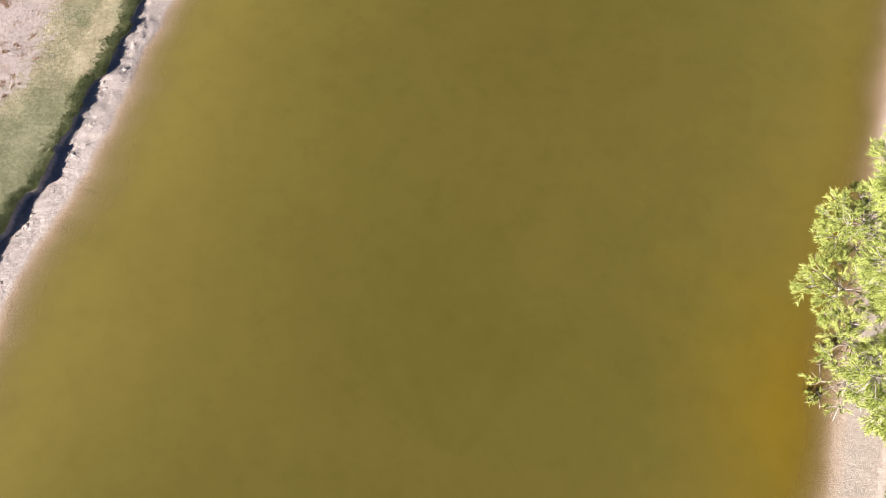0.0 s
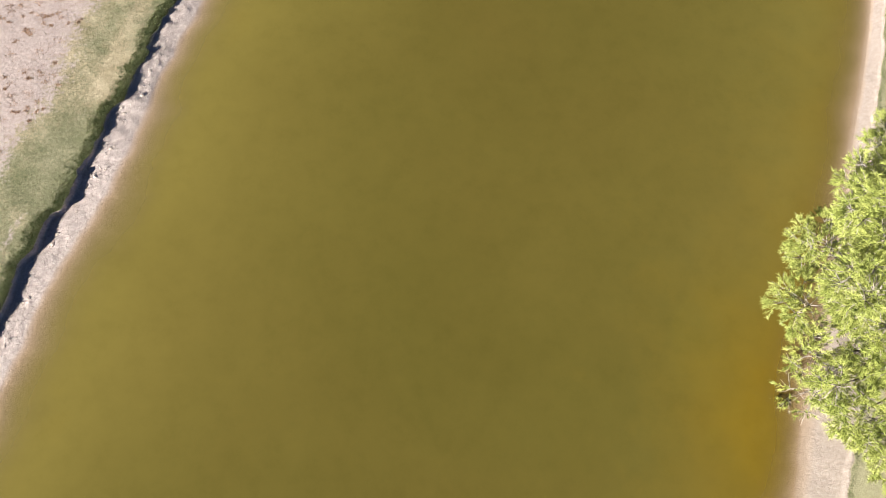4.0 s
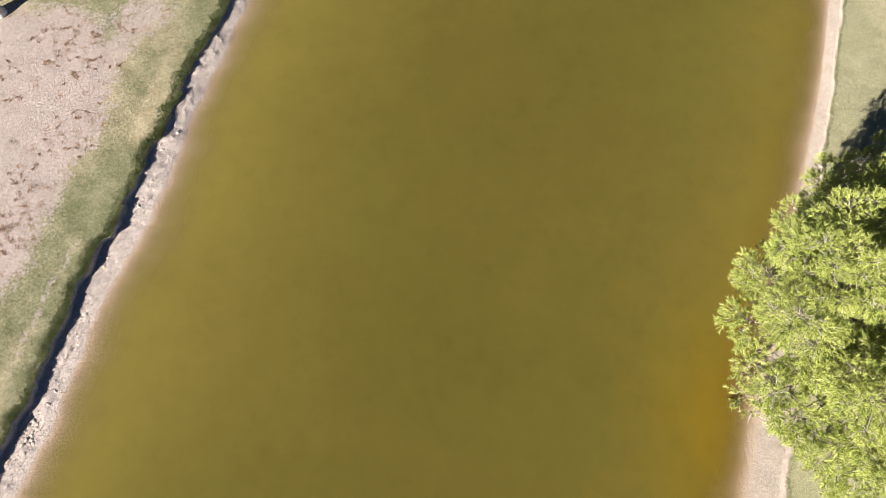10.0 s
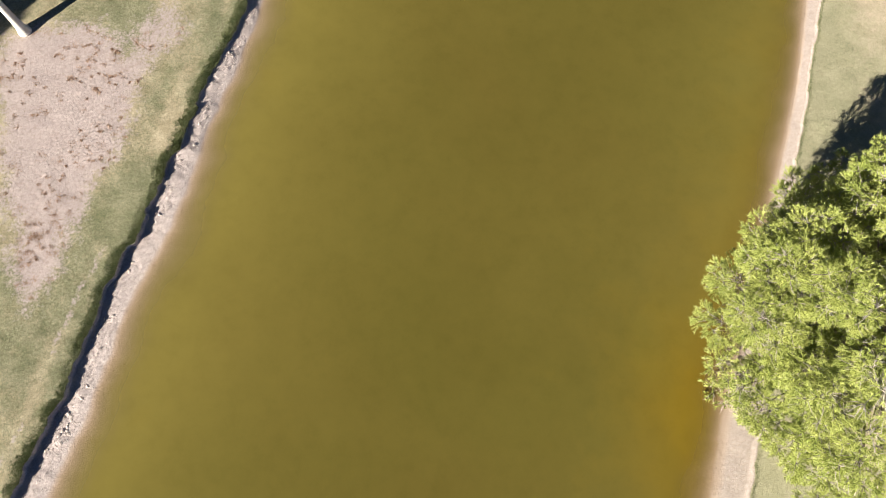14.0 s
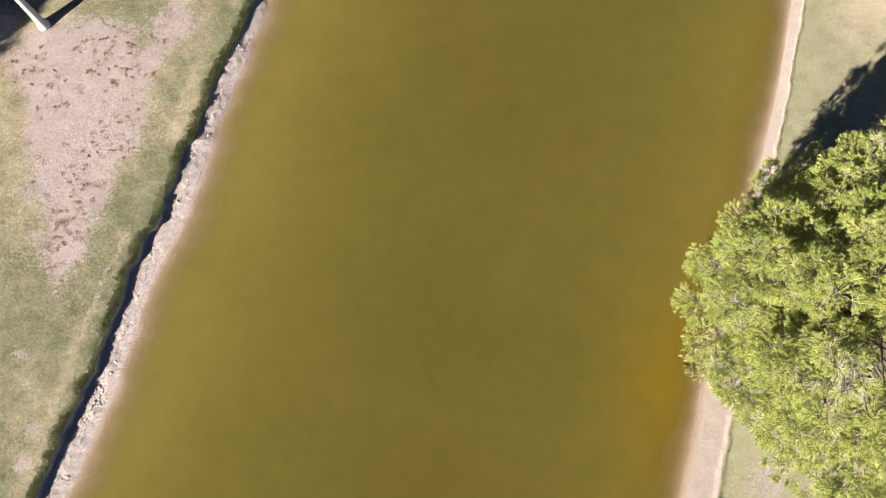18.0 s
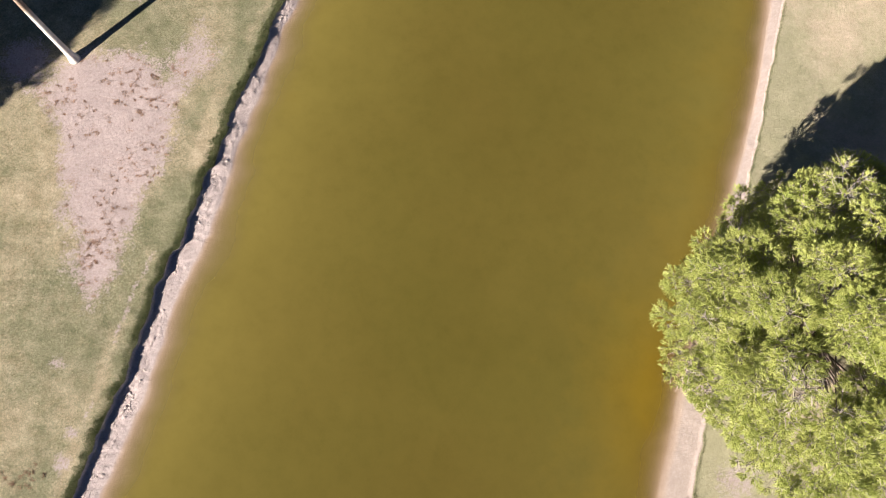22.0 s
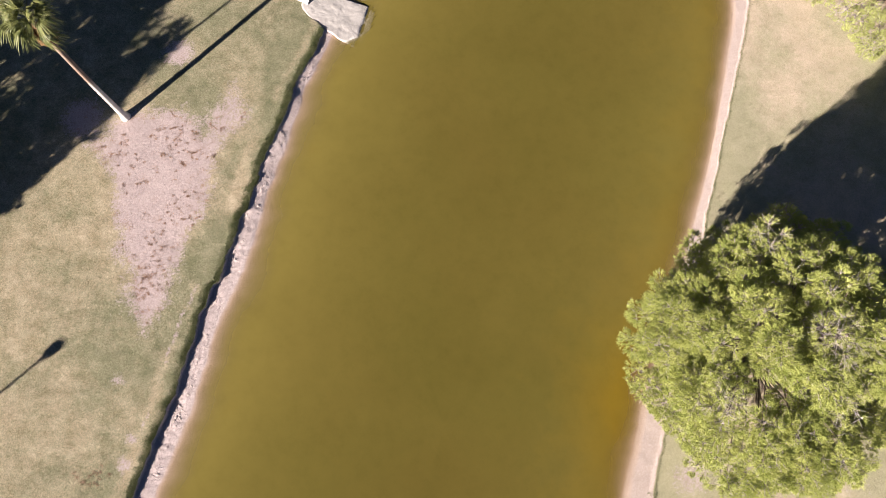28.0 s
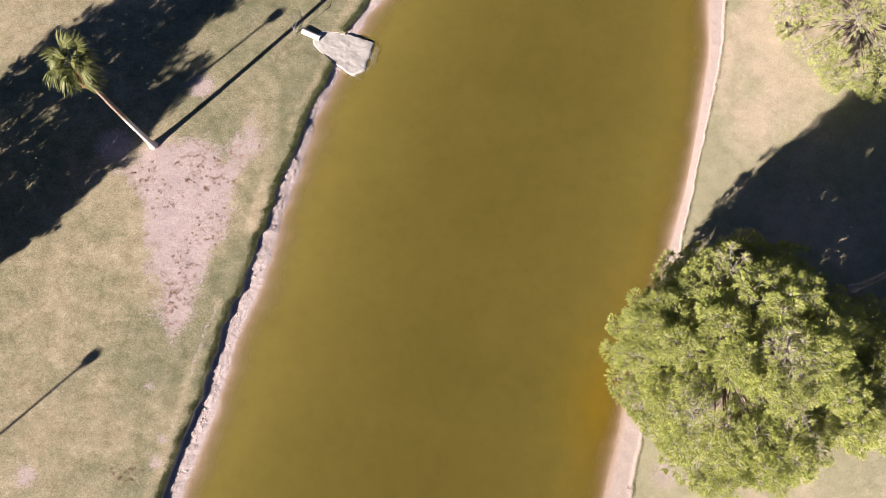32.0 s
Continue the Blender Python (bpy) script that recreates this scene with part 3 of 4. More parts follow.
def pine(seed, limbs, puffs, shoots, needles, base=5.0, top=18.4, wide=11.2, length=0.2, width=0.02, bare=0.0, leaf=None, lobe=2.0, inner=0, relief=0.17, full=2.05, boughs=(), hollows=()):
    """A broad pine with its foot at the origin: trunk, limbs that end in rounded lobes built of smaller puffs of shoots, and the needles of each limb."""
    rng = np.random.default_rng(seed)
    root = empty("pine_tree", Matrix.Identity(4))
    zs = np.linspace(-0.3, top - 1.8, 12)
    wander = np.cumsum(rng.normal(0, 0.10, (12, 2)), axis=0)
    wander -= wander[0]
    trunk = np.c_[wander, zs]
    radii = 0.42 * (1 - (zs + 0.3) / (top + 1.5)) ** 0.9 + 0.25 * np.exp(-np.maximum(zs, 0) * 1.6)
    v, f = tube(trunk, radii, 10)
    part("trunk", mesh_from("trunk", v, f, BARK, True), root, "grey-brown furrowed trunk")
    # lobe centres all over the dome
    hs = np.linspace(base - 1.0, top - 0.6, 90)
    slant = np.hypot(np.gradient(crown_radius(hs, base, top, wide, full), hs), 1)
    share = np.cumsum(crown_radius(hs, base, top, wide, full) * slant + 0.3)
    share = (share - share[0]) / (share[-1] - share[0])
    # the last few are an inner layer that closes the crown
    limbs += inner
    n = np.arange(limbs)
    hz = np.interp(np.where(n < limbs - inner, (n + 0.5) / (limbs - inner), (n - limbs + inner + 0.5) / max(inner, 1)), share, hs)
    az = n * 2.39996 + rng.normal(0, 0.13, limbs)
    size = lobe * rng.uniform(0.72, 1.22, limbs)
    up = np.clip((hz - base) / (top - base), 0, 1)
    swell = 0.95 + 0.05 * fbm(az * 1.6 + 40, hz * 0.35, seed, 2)
    rr = np.maximum(crown_radius(hz, base, top, wide, full) * swell * (1.02 - relief * (0.3 + 0.8 * up) * rng.random(limbs) ** 1.5) - size, 0.15)
    rr = np.where(n >= limbs - inner, rr * 0.8, rr)
    tips = np.stack([rr * np.cos(az), rr * np.sin(az), hz - size * (0.25 + 0.65 * up) - 7 * relief * up * rng.random(limbs) ** 2 - 2.2 * (n >= limbs - inner)], 1)
    outward = unit(np.stack([np.cos(az) * 0.9, np.sin(az) * 0.9, 0.45 + 1.3 * up], 1))
    core = np.zeros(limbs, bool)
    core[-inner:] = inner > 0
    # low boughs that reach out, in place of the shell's own there, and gaps in the crown
    skip = np.zeros(limbs, bool)
    if boughs:
        turn = np.degrees(az) % 360
        skip |= ~core & (turn > 125) & (turn < 240) & (tips[:, 2] < 7.0)
    for hx, hy, hr in hollows:
        skip |= ~core & (np.hypot(tips[:, 0] - hx, tips[:, 1] - hy) < hr)
    for bx, by, bz, bs in boughs:
        a = math.atan2(by, bx)
        c = np.array([bx - bs * 1.55 * math.cos(a), by - bs * 1.55 * math.sin(a), bz - 0.7 * bs])
        tips, size, rr = np.vstack([tips, c]), np.append(size, bs), np.append(rr, math.hypot(c[0], c[1]))
        outward, core, skip = np.vstack([outward, unit(np.array([math.cos(a), math.sin(a), 0.75]))]), np.append(core, False), np.append(skip, False)
    for i in np.flatnonzero(~skip):
        r, tip = rr[i], tips[i]
        za = min(max(2.4, tip[2] - 0.4 * r - rng.uniform(0.3, 1.0)), zs[-1])
        start = np.array([np.interp(za, zs, trunk[:, 0]), np.interp(za, zs, trunk[:, 1]), za])
        ctrl = start * 0.5 + tip * 0.5 + np.array([0, 0, -0.06 * r]) + rng.normal(0, 0.25, 3)
        k = np.linspace(0, 1, 8)[:, None]
        line = start * (1 - k) ** 2 + 2 * ctrl * k * (1 - k) + tip * k ** 2
        wood = [tube(line, (0.03 + 0.007 * r) * (1 - k[:, 0]) + 0.02, 5)]
        starts, ways = [], []
        naked = rng.random() < bare
        count = max(5, int(puffs * (size[i] / lobe) ** 2))
        for j in range(count + 1):
            # puffs spread over the lobe's outer side
            cz = 1 - 1.3 * min(1.0, (j + 0.5) / count)
            ph = j * 2.39996 + rng.normal(0, 0.25)
            side = unit(np.cross(outward[i], [0.3, 0.5, 0.81]))
            other = np.cross(outward[i], side)
            s = math.sqrt(max(0, 1 - cz * cz))
            d = unit(outward[i] * cz + (side * math.cos(ph) + other * math.sin(ph)) * s)
            small = size[i] * rng.uniform(0.26, 0.46)
            c0 = tip + (d + outward[i] * 0.6 * max(0.0, float(d @ outward[i]))) * (size[i] - small * 0.8) * rng.uniform(0.86, 1.06)
            if j == count:
                # the heart of the lobe
                c0, small = tip + outward[i] * 0.3 * size[i], size[i] * 0.5
            m = np.linspace(0, 1, 3)[:, None]
            bl = tip + (c0 - tip) * m + rng.normal(0, 0.5, (3, 3)) * m * (1 - m)
            wood.append(tube(bl, 0.012 * (1 - m[:, 0]) + 0.01, 4))
            c = int(shoots * (0.65 if core[i] else 1.0) * (small / (0.36 * lobe)) ** 2 * rng.uniform(0.85, 1.15)) + 4
            way = unit(unit(rng.normal(size=(c, 3))) + d * 0.55 + np.array([0, 0, 0.15]))
            far = small * rng.uniform(0.7, 1.0, (c, 1))
            pos = c0 + way * far
            for q in range(0, c, 3 if naked else 7):
                wood.append(tube(np.stack([c0, c0 + way[q] * far[q] * 0.6 + rng.normal(0, 0.05, 3), pos[q] + way[q] * (0.35 if naked else 0.2)]), np.array([0.02, 0.015, 0.008]), 3))
            keep = rng.random(c) < (0.4 if naked else 1.0)
            starts.append(pos[keep] - way[keep] * 0.2)
            ways.append(unit(way[keep] * 0.8 + d * 0.5 + unit(rng.normal(size=(int(keep.sum()), 3))) * 0.4 + np.array([0, 0, 0.12])))
        v, f = joined(wood)
        wood_mesh = mesh_from("limb", v, f, TWIG, True)
        wood_mesh.materials.append(BARK)
        for p in range(37):
            wood_mesh.polygons[p].material_index = 1
        limb = part("limb", wood_mesh, root, "half-bare grey limb with dead twigs" if naked else "")
        grow = (needles, length * 1.2, width * 1.6) if core[i] else (needles, length, width)
        part("foliage", tris_mesh("foliage", needles_of(rng, np.concatenate(starts), np.concatenate(ways), *grow), leaf or NEEDLE), limb, "bright yellow-green needle tufts")
    return root


CROWN = (24.6, 5.8)
REACH = [(13.6, 9.3, 6.6, 1.6), (13.3, 6.8, 4.8, 1.5), (13.5, 4.1, 4.6, 1.4), (14.3, 2.6, 4.8, 1.3), (15.7, 0.8, 4.5, 1.4), (16.8, -1.0, 5.0, 1.5), (18.3, -2.6, 5.9, 1.6), (15.0, 11.3, 8.6, 1.6), (14.9, 7.6, 7.6, 1.5), (15.2, 5.0, 7.0, 1.4), (16.2, 2.9, 7.2, 1.5),
         (21.6, 14.6, 13.4, 1.7), (24.9, 13.6, 14.2, 1.7), (27.9, 11.6, 14.0, 1.7), (28.9, 8.6, 16.2, 1.6), (24.2, 10.8, 16.4, 1.5), (26.8, 11.6, 16.2, 1.4), (28.6, 5.8, 17.0, 1.5),
         (18.6, 12.9, 11.8, 1.7), (20.0, 14.4, 12.2, 1.7), (22.0, 12.4, 14.8, 1.7), (19.2, 10.4, 13.4, 1.6), (16.6, 9.6, 11.2, 1.5), (15.7, 3.8, 5.2, 1.4), (16.4, 6.3, 6.2, 1.5), (17.2, 1.4, 5.8, 1.5), (17.8, 4.2, 8.4, 1.5)]
GAPS = [(22.2, 2.8, 0.9), (23.8, 1.2, 1.0), (25.4, -0.6, 1.1), (22.8, 8.8, 0.7), (27.4, 2.4, 0.9)]
big_pine = pine(3, 92, 12, 38, 27, base=3.3, top=18.3, wide=11.3, lobe=1.75, length=0.31, width=0.0125, bare=0.05, inner=40, relief=0.33, full=3.0,
                boughs=[(x - CROWN[0], y - CROWN[1], z, r) for x, y, z, r in REACH], hollows=[(x - CROWN[0], y - CROWN[1], r) for x, y, r in GAPS])
big_pine.matrix_basis = pose(*CROWN, 0)
tagged(big_pine, "broad round-crowned pine leaning over the pond's beach", "tree", "pines round the pond")

side_pine = pine(8, 34, 12, 26, 22, base=3.6, top=13.4, wide=6.8, lobe=1.65, length=0.33, width=0.015, bare=0.06, inner=12, relief=0.24, full=2.6)
side_pine.matrix_basis = pose(35.6, 4.6, 0)
tagged(side_pine, "smaller pine crowded against the broad pine", "tree", "pines round the pond")

thin_pine = pine(11, 50, 10, 22, 22, width=0.015, length=0.33, inner=14, base=3.6, top=12.0, wide=9.3, bare=0.3, lobe=1.55, relief=0.26, leaf=NEEDLE_PALE)
thin_pine.matrix_basis = pose(41.8, 40.3, 0)
tagged(thin_pine, "thinning pine with dead grey twigs standing on dry lawn", "tree", "pines round the pond")

far_pine = pine(21, 46, 9, 11, 16, base=4.4, top=17.4, wide=6.2, full=3.6, inner=10, length=0.6, width=0.04, lobe=1.5)
far_pine.matrix_basis = pose(-52.7, 20.7, 0)
tagged(far_pine, "tall dense pine shading the lawn", "tree", "pines beyond the lawn")
slim_pine = pine(23, 28, 9, 11, 16, base=3.6, top=15.6, wide=3.2, full=3.6, inner=6, length=0.6, width=0.04, lobe=1.1)
slim_pine.matrix_basis = pose(-53.9, 9.5, 0)
tagged(slim_pine, "slim tall pine shading the lawn", "tree", "pines beyond the lawn")


def frond_mesh(name, mat, seed, droop, segs=26, reach=1.6):
    """A fan leaf: petiole and folded segments with hanging tips, along +x."""
    rng = np.random.default_rng(seed)
    L = 1.5
    k = np.linspace(0, 1, 5)
    stem = np.c_[L * k, 0 * k, -0.10 * k ** 2]
    v, f = tube(stem, 0.035 * (1 - 0.5 * k), 4)
    pieces = [(v, f)]
    hub = stem[-1]
    for i in range(segs):
        a = radians(-118 + 236 * i / (segs - 1)) + rng.normal(0, 0.05)
        ln = reach * (0.82 + 0.18 * math.cos(a)) * rng.uniform(0.78, 1.08)
        d = np.array([math.cos(a), math.sin(a), 0.0])
        side = np.array([-d[1], d[0], 0.0])
        w = [0.018, 0.072, 0.038, 0.006]
        ts = [0.0, 0.5, 0.8, 1.0]
        rows = []
        for t, ww in zip(ts, w):
            sag = -droop * t ** 2.4 * ln * rng.uniform(0.8, 1.2) - 0.3 * abs(math.sin(a)) * t * ln
            c = hub + d * ln * t * (1 - 0.25 * droop * t) + np.array([0, 0, sag])
            rows += [c - side * ww, c + np.array([0, 0, 0.06 * (1 - t)]), c + side * ww]
        q = [[r * 3 + j, r * 3 + j + 1, r * 3 + j + 4, r * 3 + j + 3] for r in range(3) for j in (0, 1)]
        pieces.append((np.array(rows), q))
    v, f = joined(pieces)
    return mesh_from(name, v, f, mat)


def palm(x, y, height, seed, bark, trunk_label):
    rng = np.random.default_rng(seed)
    root = empty("fan_palm", pose(x, y, 0))
    zs = np.linspace(-0.2, height, 40)
    rad = 0.25 + 0.10 * np.exp(-np.maximum(zs, 0) / 1.2) + 0.16 * np.exp(-np.maximum(zs, 0) / 0.35) - 0.06 * zs / height + 0.012 * np.sin(zs * 9)
    bend = np.maximum(zs / height, 0) ** 1.6
    v, f = tube(np.c_[-0.8 * bend, 1.5 * bend, zs], rad, 14)
    part("trunk", mesh_from("trunk", v, f, bark, True), root, trunk_label)
    top = np.array([-0.8, 1.5, height])
    kinds = [frond_mesh("leaf", FROND, seed + 1, 0.4, 30), frond_mesh("leaf", FROND, seed + 2, 0.65, 30), frond_mesh("leaf", FROND, seed + 3, 0.95, 28)]
    dead = frond_mesh("dry_leaf", FROND_DEAD, seed + 4, 0.8, 18, 1.0)
    n = 21
    for i in range(n):
        u = i / (n - 1)
        el = 76 - 88 * u + rng.normal(0, 16)
        ob = part("leaf", kinds[min(2, int(u * 3))], root)
        ob.matrix_basis = Matrix.Translation(top + np.array([0, 0, 0.35 * (1 - u)])) @ pose(0, 0, 0, 0, 0, i * 137.5 + rng.normal(0, 8)) @ pose(0, 0, 0, rng.normal(0, 24), -el, 0)
        s = rng.uniform(0.6, 0.98)
        ob.scale = (s, s, s)
    for i in range(11):
        ob = part("dry_leaf", dead, root, "brown dead frond hanging down")
        ob.matrix_basis = Matrix.Translation(top - np.array([0, 0, 0.25])) @ pose(0, 0, 0, 0, 0, i * 137.5 + 40) @ pose(0, 0, 0, rng.normal(0, 12), 48 + 30 * rng.random(), 0)
    return root


tagged(palm(-29.55, 27.45, 13.7, 5, PALM_BARK, "slender trunk, whitewashed at the foot"), "tall fan palm with a whitewashed trunk on bare soil", "palm", "fan palms")
tagged(palm(39.0, 13.0, 12.5, 15, PALM_BARE, "slender grey-brown trunk"), "fan palm with a bare trunk in the pine's shade", "palm", "fan palms")


# ---- outfall: apron, pipe, guard rail ----
def build_apron():
    line = np.array(SLAB)
    for _ in range(3):
        nxt = np.roll(line, -1, axis=0)
        line = np.stack([line * 0.8 + nxt * 0.2, line * 0.2 + nxt * 0.8], 1).reshape(-1, 2)
    line = np.concatenate([line + (np.roll(line, -1, axis=0) - line) * k for k in (0.0, 0.5)], 1).reshape(-1, 2)
    mid = line.mean(0)
    away = unit(line - mid)
    line = line + away * 0.34 * (fbm(line[:, :1] * 1.3, line[:, 1:] * 1.3, 101, 3) - 0.5)
    n, rings = len(line), np.concatenate([[1.0, 1.0, 0.985, 0.96], np.linspace(0.92, 0.06, 20)])
    pts = mid + (line[None] - mid) * rings[:, None, None]
    gx, gy = pts[..., 0], pts[..., 1]
    z = slab_z(gx, gy) + 0.10 * (fbm(gx * 0.7, gy * 0.7, 103, 3) - 0.5) + 0.07 * (fbm(gx * 2.2, gy * 2.2, 105, 4) - 0.5)
    z[0] -= 0.32
    z[1] -= 0.06
    z[2] -= 0.015
    verts = np.concatenate([np.stack([gx, gy, z], -1).reshape(-1, 3)])
    faces = [[r * n + k, r * n + (k + 1) % n, (r + 1) * n + (k + 1) % n, (r + 1) * n + k] for r in range(len(rings) - 1) for k in range(n)]
    faces.append([(len(rings) - 1) * n + k for k in range(n)])
    tagged(new("concrete_apron", mesh_from("concrete_apron", verts, faces, CONCRETE, True)), "rough pale concrete apron sloping into the pond", "apron")


def build_pipe():
    a, b = np.array([-15.05, 40.33, 0.02]), np.array([-13.15, 39.42, -0.02])
    d = unit(b - a)
    u = unit(np.cross(d, np.array([0, 0, 1.0])))
    w = np.cross(u, d)
    ang = np.linspace(0, 2 * math.pi, 24, endpoint=False)
    prof = [(0.0, 0.33), (0.86, 0.33), (0.87, 0.38), (1.0, 0.38), (1.0, 0.29), (0.55, 0.27), (0.0, 0.27)]
    verts = np.concatenate([a + (b - a) * t + r * (np.cos(ang)[:, None] * u + np.sin(ang)[:, None] * w) for t, r in prof])
    n = len(ang)
    faces = [[i * n + k, i * n + (k + 1) % n, (i + 1) * n + (k + 1) % n, (i + 1) * n + k] for i in range(len(prof) - 1) for k in range(n)]
    tagged(new("drain_pipe", mesh_from("drain_pipe", verts, faces, PIPE)), "whitish drain pipe emptying onto the concrete apron", "pipe")


def build_rail():
    A, B, h = np.array([-15.8, 39.95, 0]), np.array([-15.2, 41.75, 0]), 1.75
    root = empty("guard_rail", pose(*A))
    span = B - A

    def bar(name, p, q, r):
        v, f = tube(np.linspace(p, q, 3), np.full(3, r), 8)
        part(name, mesh_from(name, v, f, STEEL, True), root)
    bar("post", np.array([0, 0, -0.3]), np.array([0, 0, h]), 0.035)
    bar("post", span + np.array([0, 0, -0.3]), span + np.array([0, 0, h]), 0.035)
    for z in (h - 0.035, h * 0.5, 0.12):
        bar("rail", np.array([0, 0, z]), span + np.array([0, 0, z]), 0.026)
    tagged(root, "grey steel guard rail beside the drain pipe", "railing")


build_apron()
build_pipe()
build_rail()


# ---- lamp posts ----
def lathe(rows, sides=16):
    a = np.linspace(0, 2 * math.pi, sides, endpoint=False)
    v = np.concatenate([np.c_[r * np.cos(a), r * np.sin(a), 0 * a + z] for r, z in rows])
    f = [[i * sides + k, i * sides + (k + 1) % sides, (i + 1) * sides + (k + 1) % sides, (i + 1) * sides + k] for i in range(len(rows) - 1) for k in range(sides)]
    f += [[k for k in reversed(range(sides))], [(len(rows) - 1) * sides + k for k in range(sides)]]
    return v, f


def lamp_post(x, y, h):
    root = empty("street_lamp", pose(x, y, 0))
    for name, rows, mat in (("base", [(0.2, -0.1), (0.2, 0.12), (0.12, 0.2), (0.1, 0.6)], POLE),
                            ("pole", [(0.14, 0.6), (0.11, h - 0.75), (0.1, h - 0.72), (0.1, h - 0.62)], POLE),
                            ("globe", [(0.1, h - 0.62), (0.34, h - 0.5), (0.46, h - 0.25), (0.46, h - 0.05), (0.4, h)], LENS),
                            ("cap", [(0.52, h), (0.5, h + 0.08), (0.28, h + 0.2), (0.06, h + 0.27)], POLE)):
        v, f = lathe(rows)
        part(name, mesh_from(name, v, f, mat, True), root)
    return tagged(root, "tall dark metal park lamp post on the lawn", "lamp post", "park lamps")


LAMP_H = 14.0
cast = LAMP_H / math.tan(radians(SUN_EL))
lamp_post(-33.1 - cast * ca, 6.4 - cast * sa, LAMP_H)
lamp_post(-17.8 - cast * ca, 42.4 - cast * sa, LAMP_H)


# ---- ground cover ----
def tufts(rng, x, y, z, blades, height, spread, width, gather=0.06):
    """Grass tufts: a few leaning blades each."""
    n = len(x)
    root = np.stack([x, y, z], 1)[:, None] + np.concatenate([rng.normal(0, gather, (n, blades, 2)), np.full((n, blades, 1), -0.01)], 2)
    lean = np.concatenate([rng.normal(0, spread, (n, blades, 2)), np.ones((n, blades, 1))], 2)
    tip = root + unit(lean) * (np.asarray(height).reshape(-1, 1, 1) * rng.uniform(0.6, 1.2, (n, blades, 1)))
    a = rng.uniform(0, 2 * math.pi, (n, blades))
    side = np.stack([np.cos(a), np.sin(a), 0 * a], 2) * width
    return np.stack([root - side, root + side, tip], 2).reshape(-1, 3, 3)


rng = np.random.default_rng(77)
x, y = rng.uniform(-46, -6, 150000), rng.uniform(-9, 47, 150000)
d = left_edge(y) - x
keep = (d > 0.05) & (rng.random(len(x)) < (1.02 - bareness(x, y)) * (0.25 + 0.75 * lushness(x, y))) & (polygon_distance(x, y, SLAB) < -0.3)
x, y = x[keep], y[keep]
x2, y2 = rng.uniform(15, 49, 90000), rng.uniform(-9, 47, 90000)
k2 = (x2 - right_edge(y2) > 0.1) & (rng.random(len(x2)) < 0.75 - 0.8 * bareness(x2, y2))
x, y = np.concatenate([x, x2[k2]]), np.concatenate([y, y2[k2]])
low = np.where(np.abs(left_edge(y) - x) < 0.7, np.where(y < 16, 0.3, 0.45), 1.0)
def on_turf(tri):
    """Only the blades that stand on the lawns, not past their edges."""
    rx, ry = tri[:, 0, 0], tri[:, 0, 1]
    return tri[(rx < left_edge(ry) - 0.01) | (rx > right_edge(ry) + 0.02)]


turf = new("turf_grass", tris_mesh("turf_grass", on_turf(tufts(rng, x, y, lawn_z(x, y), 3, rng.uniform(0.03, 0.09, len(x)) * low, 0.8, 0.017, 0.12)), BLADE))
tagged(turf, "short sun-dried mown turf of the park lawn", "grass", kind="stuff")

y = rng.uniform(-9, 47, 30000)
d = np.abs(rng.normal(0, 0.3, len(y)))
keep = rng.random(len(y)) < (smooth(fbm(y * 0.8, y * 0, 111, 3), 0.25, 0.6) + 0.3) * np.where(y < 16, 0.8, 1.0)
y, d = y[keep], d[keep]
x = left_edge(y) - d + np.where(y < 16, 0.04, 0.08)
keep = polygon_distance(x, y, SLAB) < -0.2
x, y, d = x[keep], y[keep], d[keep]
tall = rng.uniform(0.05, 0.16, len(x)) * np.where(y < 16, 0.6, 0.5 + 0.5 * smooth(d, 0.0, 0.2))
weeds = new("bank_weeds", tris_mesh("bank_weeds", tufts(rng, x, y, lawn_z(x, y), 6, tall, 0.9, 0.022, 0.035), WEED))
tagged(weeds, "dark green weeds overhanging the crumbling bank", "weeds", kind="stuff")

cx, cy = rng.uniform(-34, -18, 2400), rng.uniform(6, 32, 2400)
keep = (bareness(cx, cy) > 0.5) & (rng.random(2400) < 0.05 + 0.5 * smooth(fbm(cx * 0.6, cy * 0.6, 127, 3), 0.3, 0.8))
cx, cy = np.concatenate([cx[keep], rng.normal(-28.6, 0.8, 14)]), np.concatenate([cy[keep], rng.normal(-4.3, 0.5, 14)])
reach = rng.uniform(0.06, 0.17, len(cx))
x = np.repeat(cx, 18) + rng.normal(0, 1, 18 * len(cx)) * np.repeat(reach, 18)
y = np.repeat(cy, 18) + rng.normal(0, 1, 18 * len(cx)) * np.repeat(reach, 18) * 0.8
dry = new("withered_weeds", tris_mesh("withered_weeds", tufts(rng, x, y, lawn_z(x, y) + 0.012, 5, rng.uniform(0.02, 0.045, len(x)), 1.3, 0.026, 0.03), DRY_WEED))
tagged(dry, "withered reddish-brown weeds on the bare soil", "weeds", kind="stuff")


y = rng.uniform(-9, 47, 2600)
d = np.abs(rng.normal(0, 0.07, len(y)))
x = right_edge(y) + 0.03 + d
rim = new("beach_weeds", tris_mesh("beach_weeds", tufts(rng, x, y, lawn_z(x, y) * smooth(d, 0, 1.5), 5, rng.uniform(0.03, 0.08, len(x)), 0.8, 0.02), WEED))
tagged(rim, "thin line of green weeds where the lawn meets the beach", "weeds", kind="stuff")


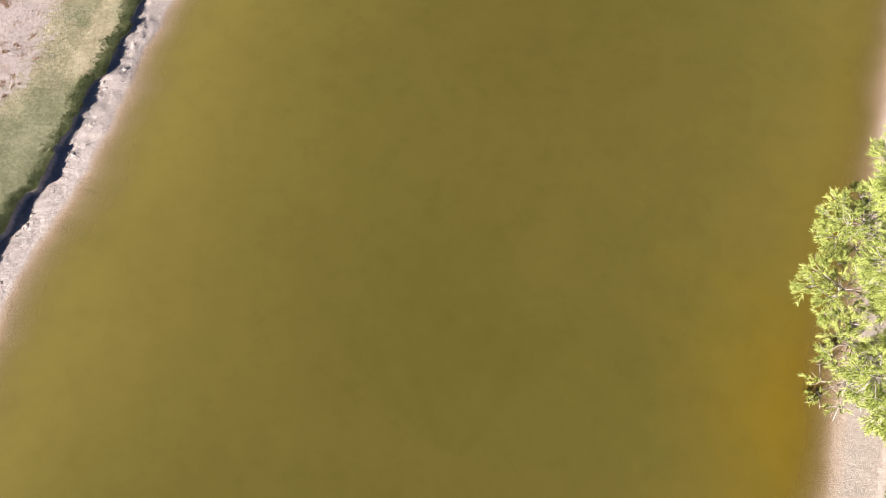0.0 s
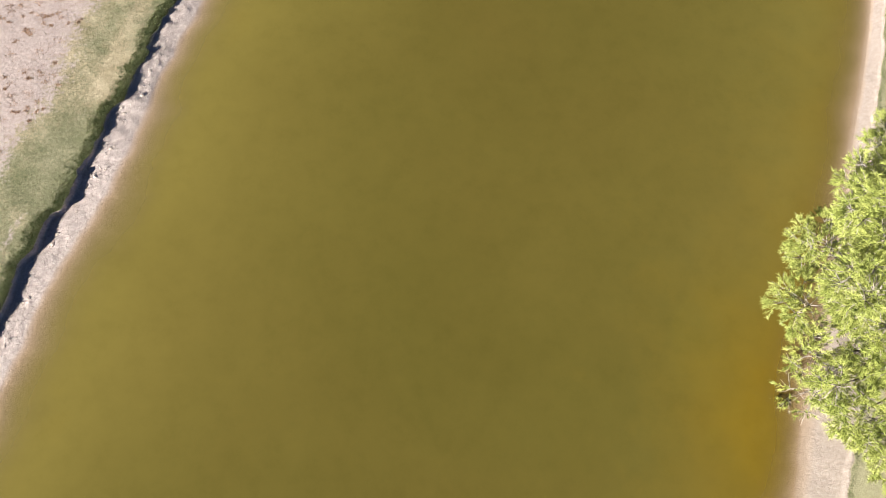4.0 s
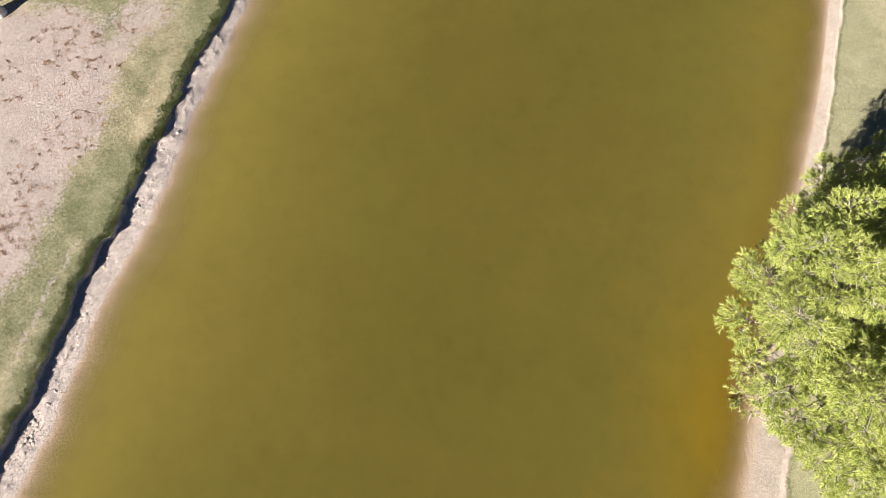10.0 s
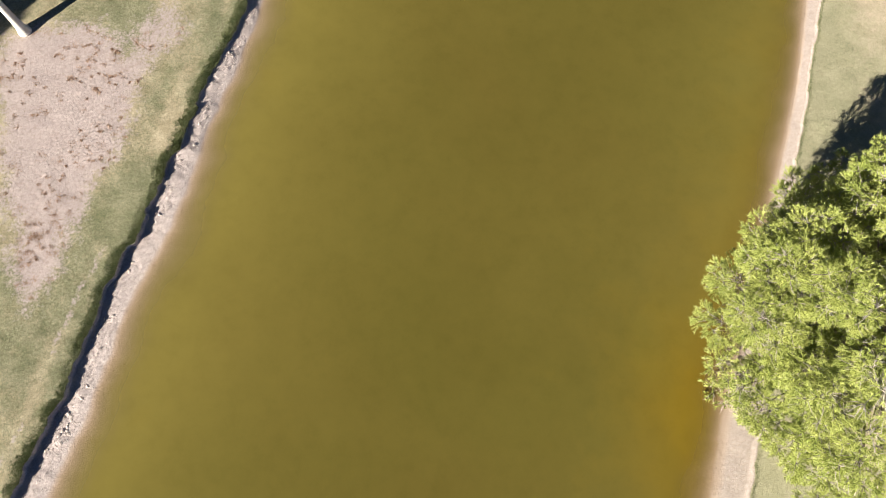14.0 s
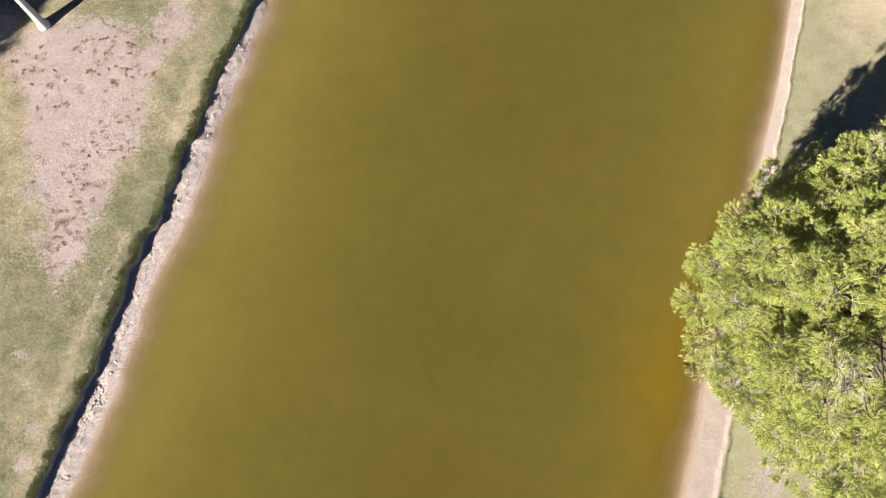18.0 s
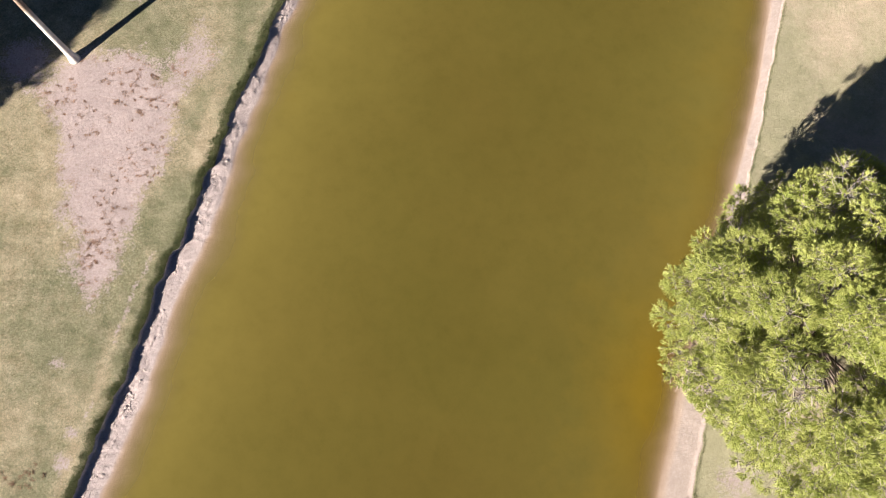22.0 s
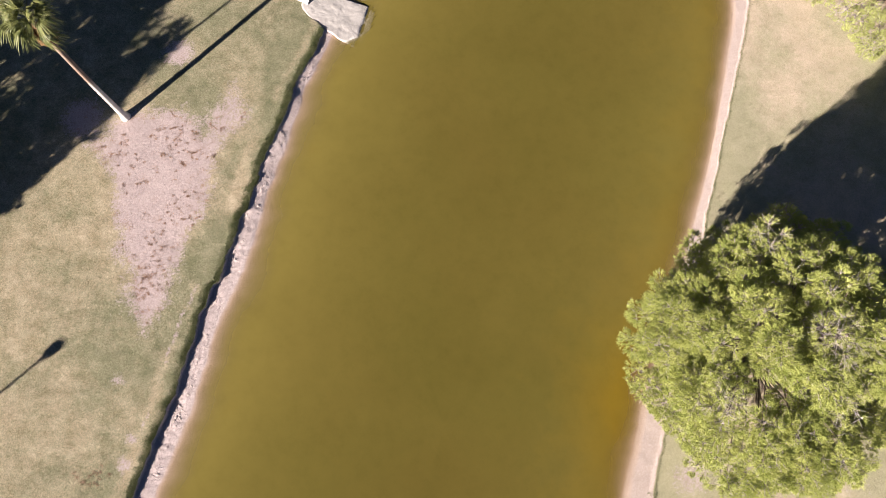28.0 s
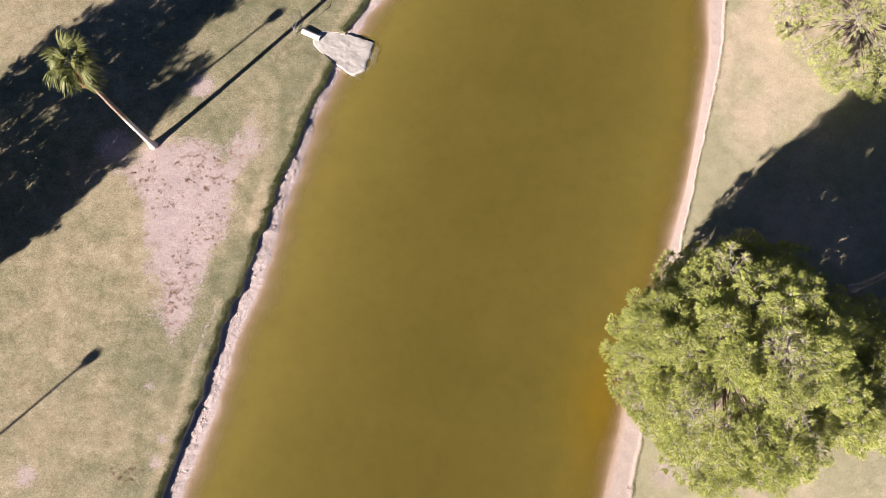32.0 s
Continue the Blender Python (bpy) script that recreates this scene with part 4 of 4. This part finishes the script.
# ---- stones of the bank ----
def stone_mesh(seed):
    bm = bmesh.new()
    bmesh.ops.create_icosphere(bm, subdivisions=1, radius=1.0)
    r = random.Random(seed)
    for v in bm.verts:
        v.co *= r.uniform(0.72, 1.15)
        v.co.z *= 0.65
    me = bpy.data.meshes.new("stone")
    bm.to_mesh(me)
    bm.free()
    me.materials.append(STONE)
    return me


STONES = [stone_mesh(s) for s in range(5)]


n = 9000
y = rng.uniform(-9, 46, n)
k = rng.uniform(0.0, 0.8, n)
x = (left_edge(y) + 0.14) * (1 - k) + left_shore(y) * k
keep = polygon_distance(x, y, SLAB) < -0.1
x, y = x[keep], y[keep]
z = bank_z(x, y)
size = 0.011 + 0.036 * rng.random(len(x)) ** 5
ico = np.array([[1, 0, 0], [-0.9, 0.2, 0.1], [0.1, 1, 0], [-0.2, -0.9, 0.1], [0.1, 0.1, 0.7], [0, 0, -0.6]])
tri = np.array([[0, 2, 4], [2, 1, 4], [1, 3, 4], [3, 0, 4], [2, 0, 5], [1, 2, 5], [3, 1, 5], [0, 3, 5]])
ang = rng.uniform(0, 6.28, len(x))
rot = np.stack([np.stack([np.cos(ang), -np.sin(ang)], 1), np.stack([np.sin(ang), np.cos(ang)], 1)], 1)
xy = np.einsum("nij,vj->nvi", rot, ico[:, :2]) * rng.uniform(0.7, 1.3, (len(x), 1, 2))
pebbles = np.concatenate([xy, np.broadcast_to(ico[None, :, 2:], (len(x), len(ico), 1))], 2) * size[:, None, None] + np.stack([x, y, z], 1)[:, None]
gravel = new("bank_gravel", tris_mesh("bank_gravel", pebbles[:, tri].reshape(-1, 3, 3), STONE))
tagged(gravel, "pale gravel and clods strewn over the eroded bank", "gravel", kind="stuff")

for i in range(72):
    y0 = rng.uniform(-7, 45) if i < 46 else rng.normal(0.9, 0.8)
    k0 = rng.uniform(0.05, 0.6)
    yv = np.array([y0])
    x0 = float((left_edge(yv) + 0.2)[0] * (1 - k0) + left_shore(yv)[0] * k0)
    if polygon_distance(np.array([x0]), yv, SLAB)[0] > -0.3:
        continue
    s = rng.uniform(0.05, 0.13)
    ob = new("stone", STONES[i % 5])
    ob.matrix_basis = pose(x0, y0, float(bank_z(np.array([x0]), yv)[0]) + 0.05 * s, 0, 0, rng.uniform(0, 360))
    ob.scale = (s * rng.uniform(0.8, 1.4), s, s * 0.6)
    tagged(ob, "pale broken stone lying on the eroded bank", "stone", "stones of the bank")


# ---- small things ----
def weed_clump(x, y, z, reach, count, seed):
    g = np.random.default_rng(seed)
    px, py = g.normal(0, reach, count), g.normal(0, reach, count)
    ob = new("weed_clump", tris_mesh("weed_clump", tufts(g, px, py, 0 * px, 6, g.uniform(0.12, 0.3, count), 0.9, 0.025), WEED))
    ob.matrix_basis = pose(x, y, z)
    return tagged(ob, "dark tussock of weeds at the edge of the beach", "weeds", kind="stuff")


weed_clump(17.1, -5.4, -0.1, 0.22, 60, 1)
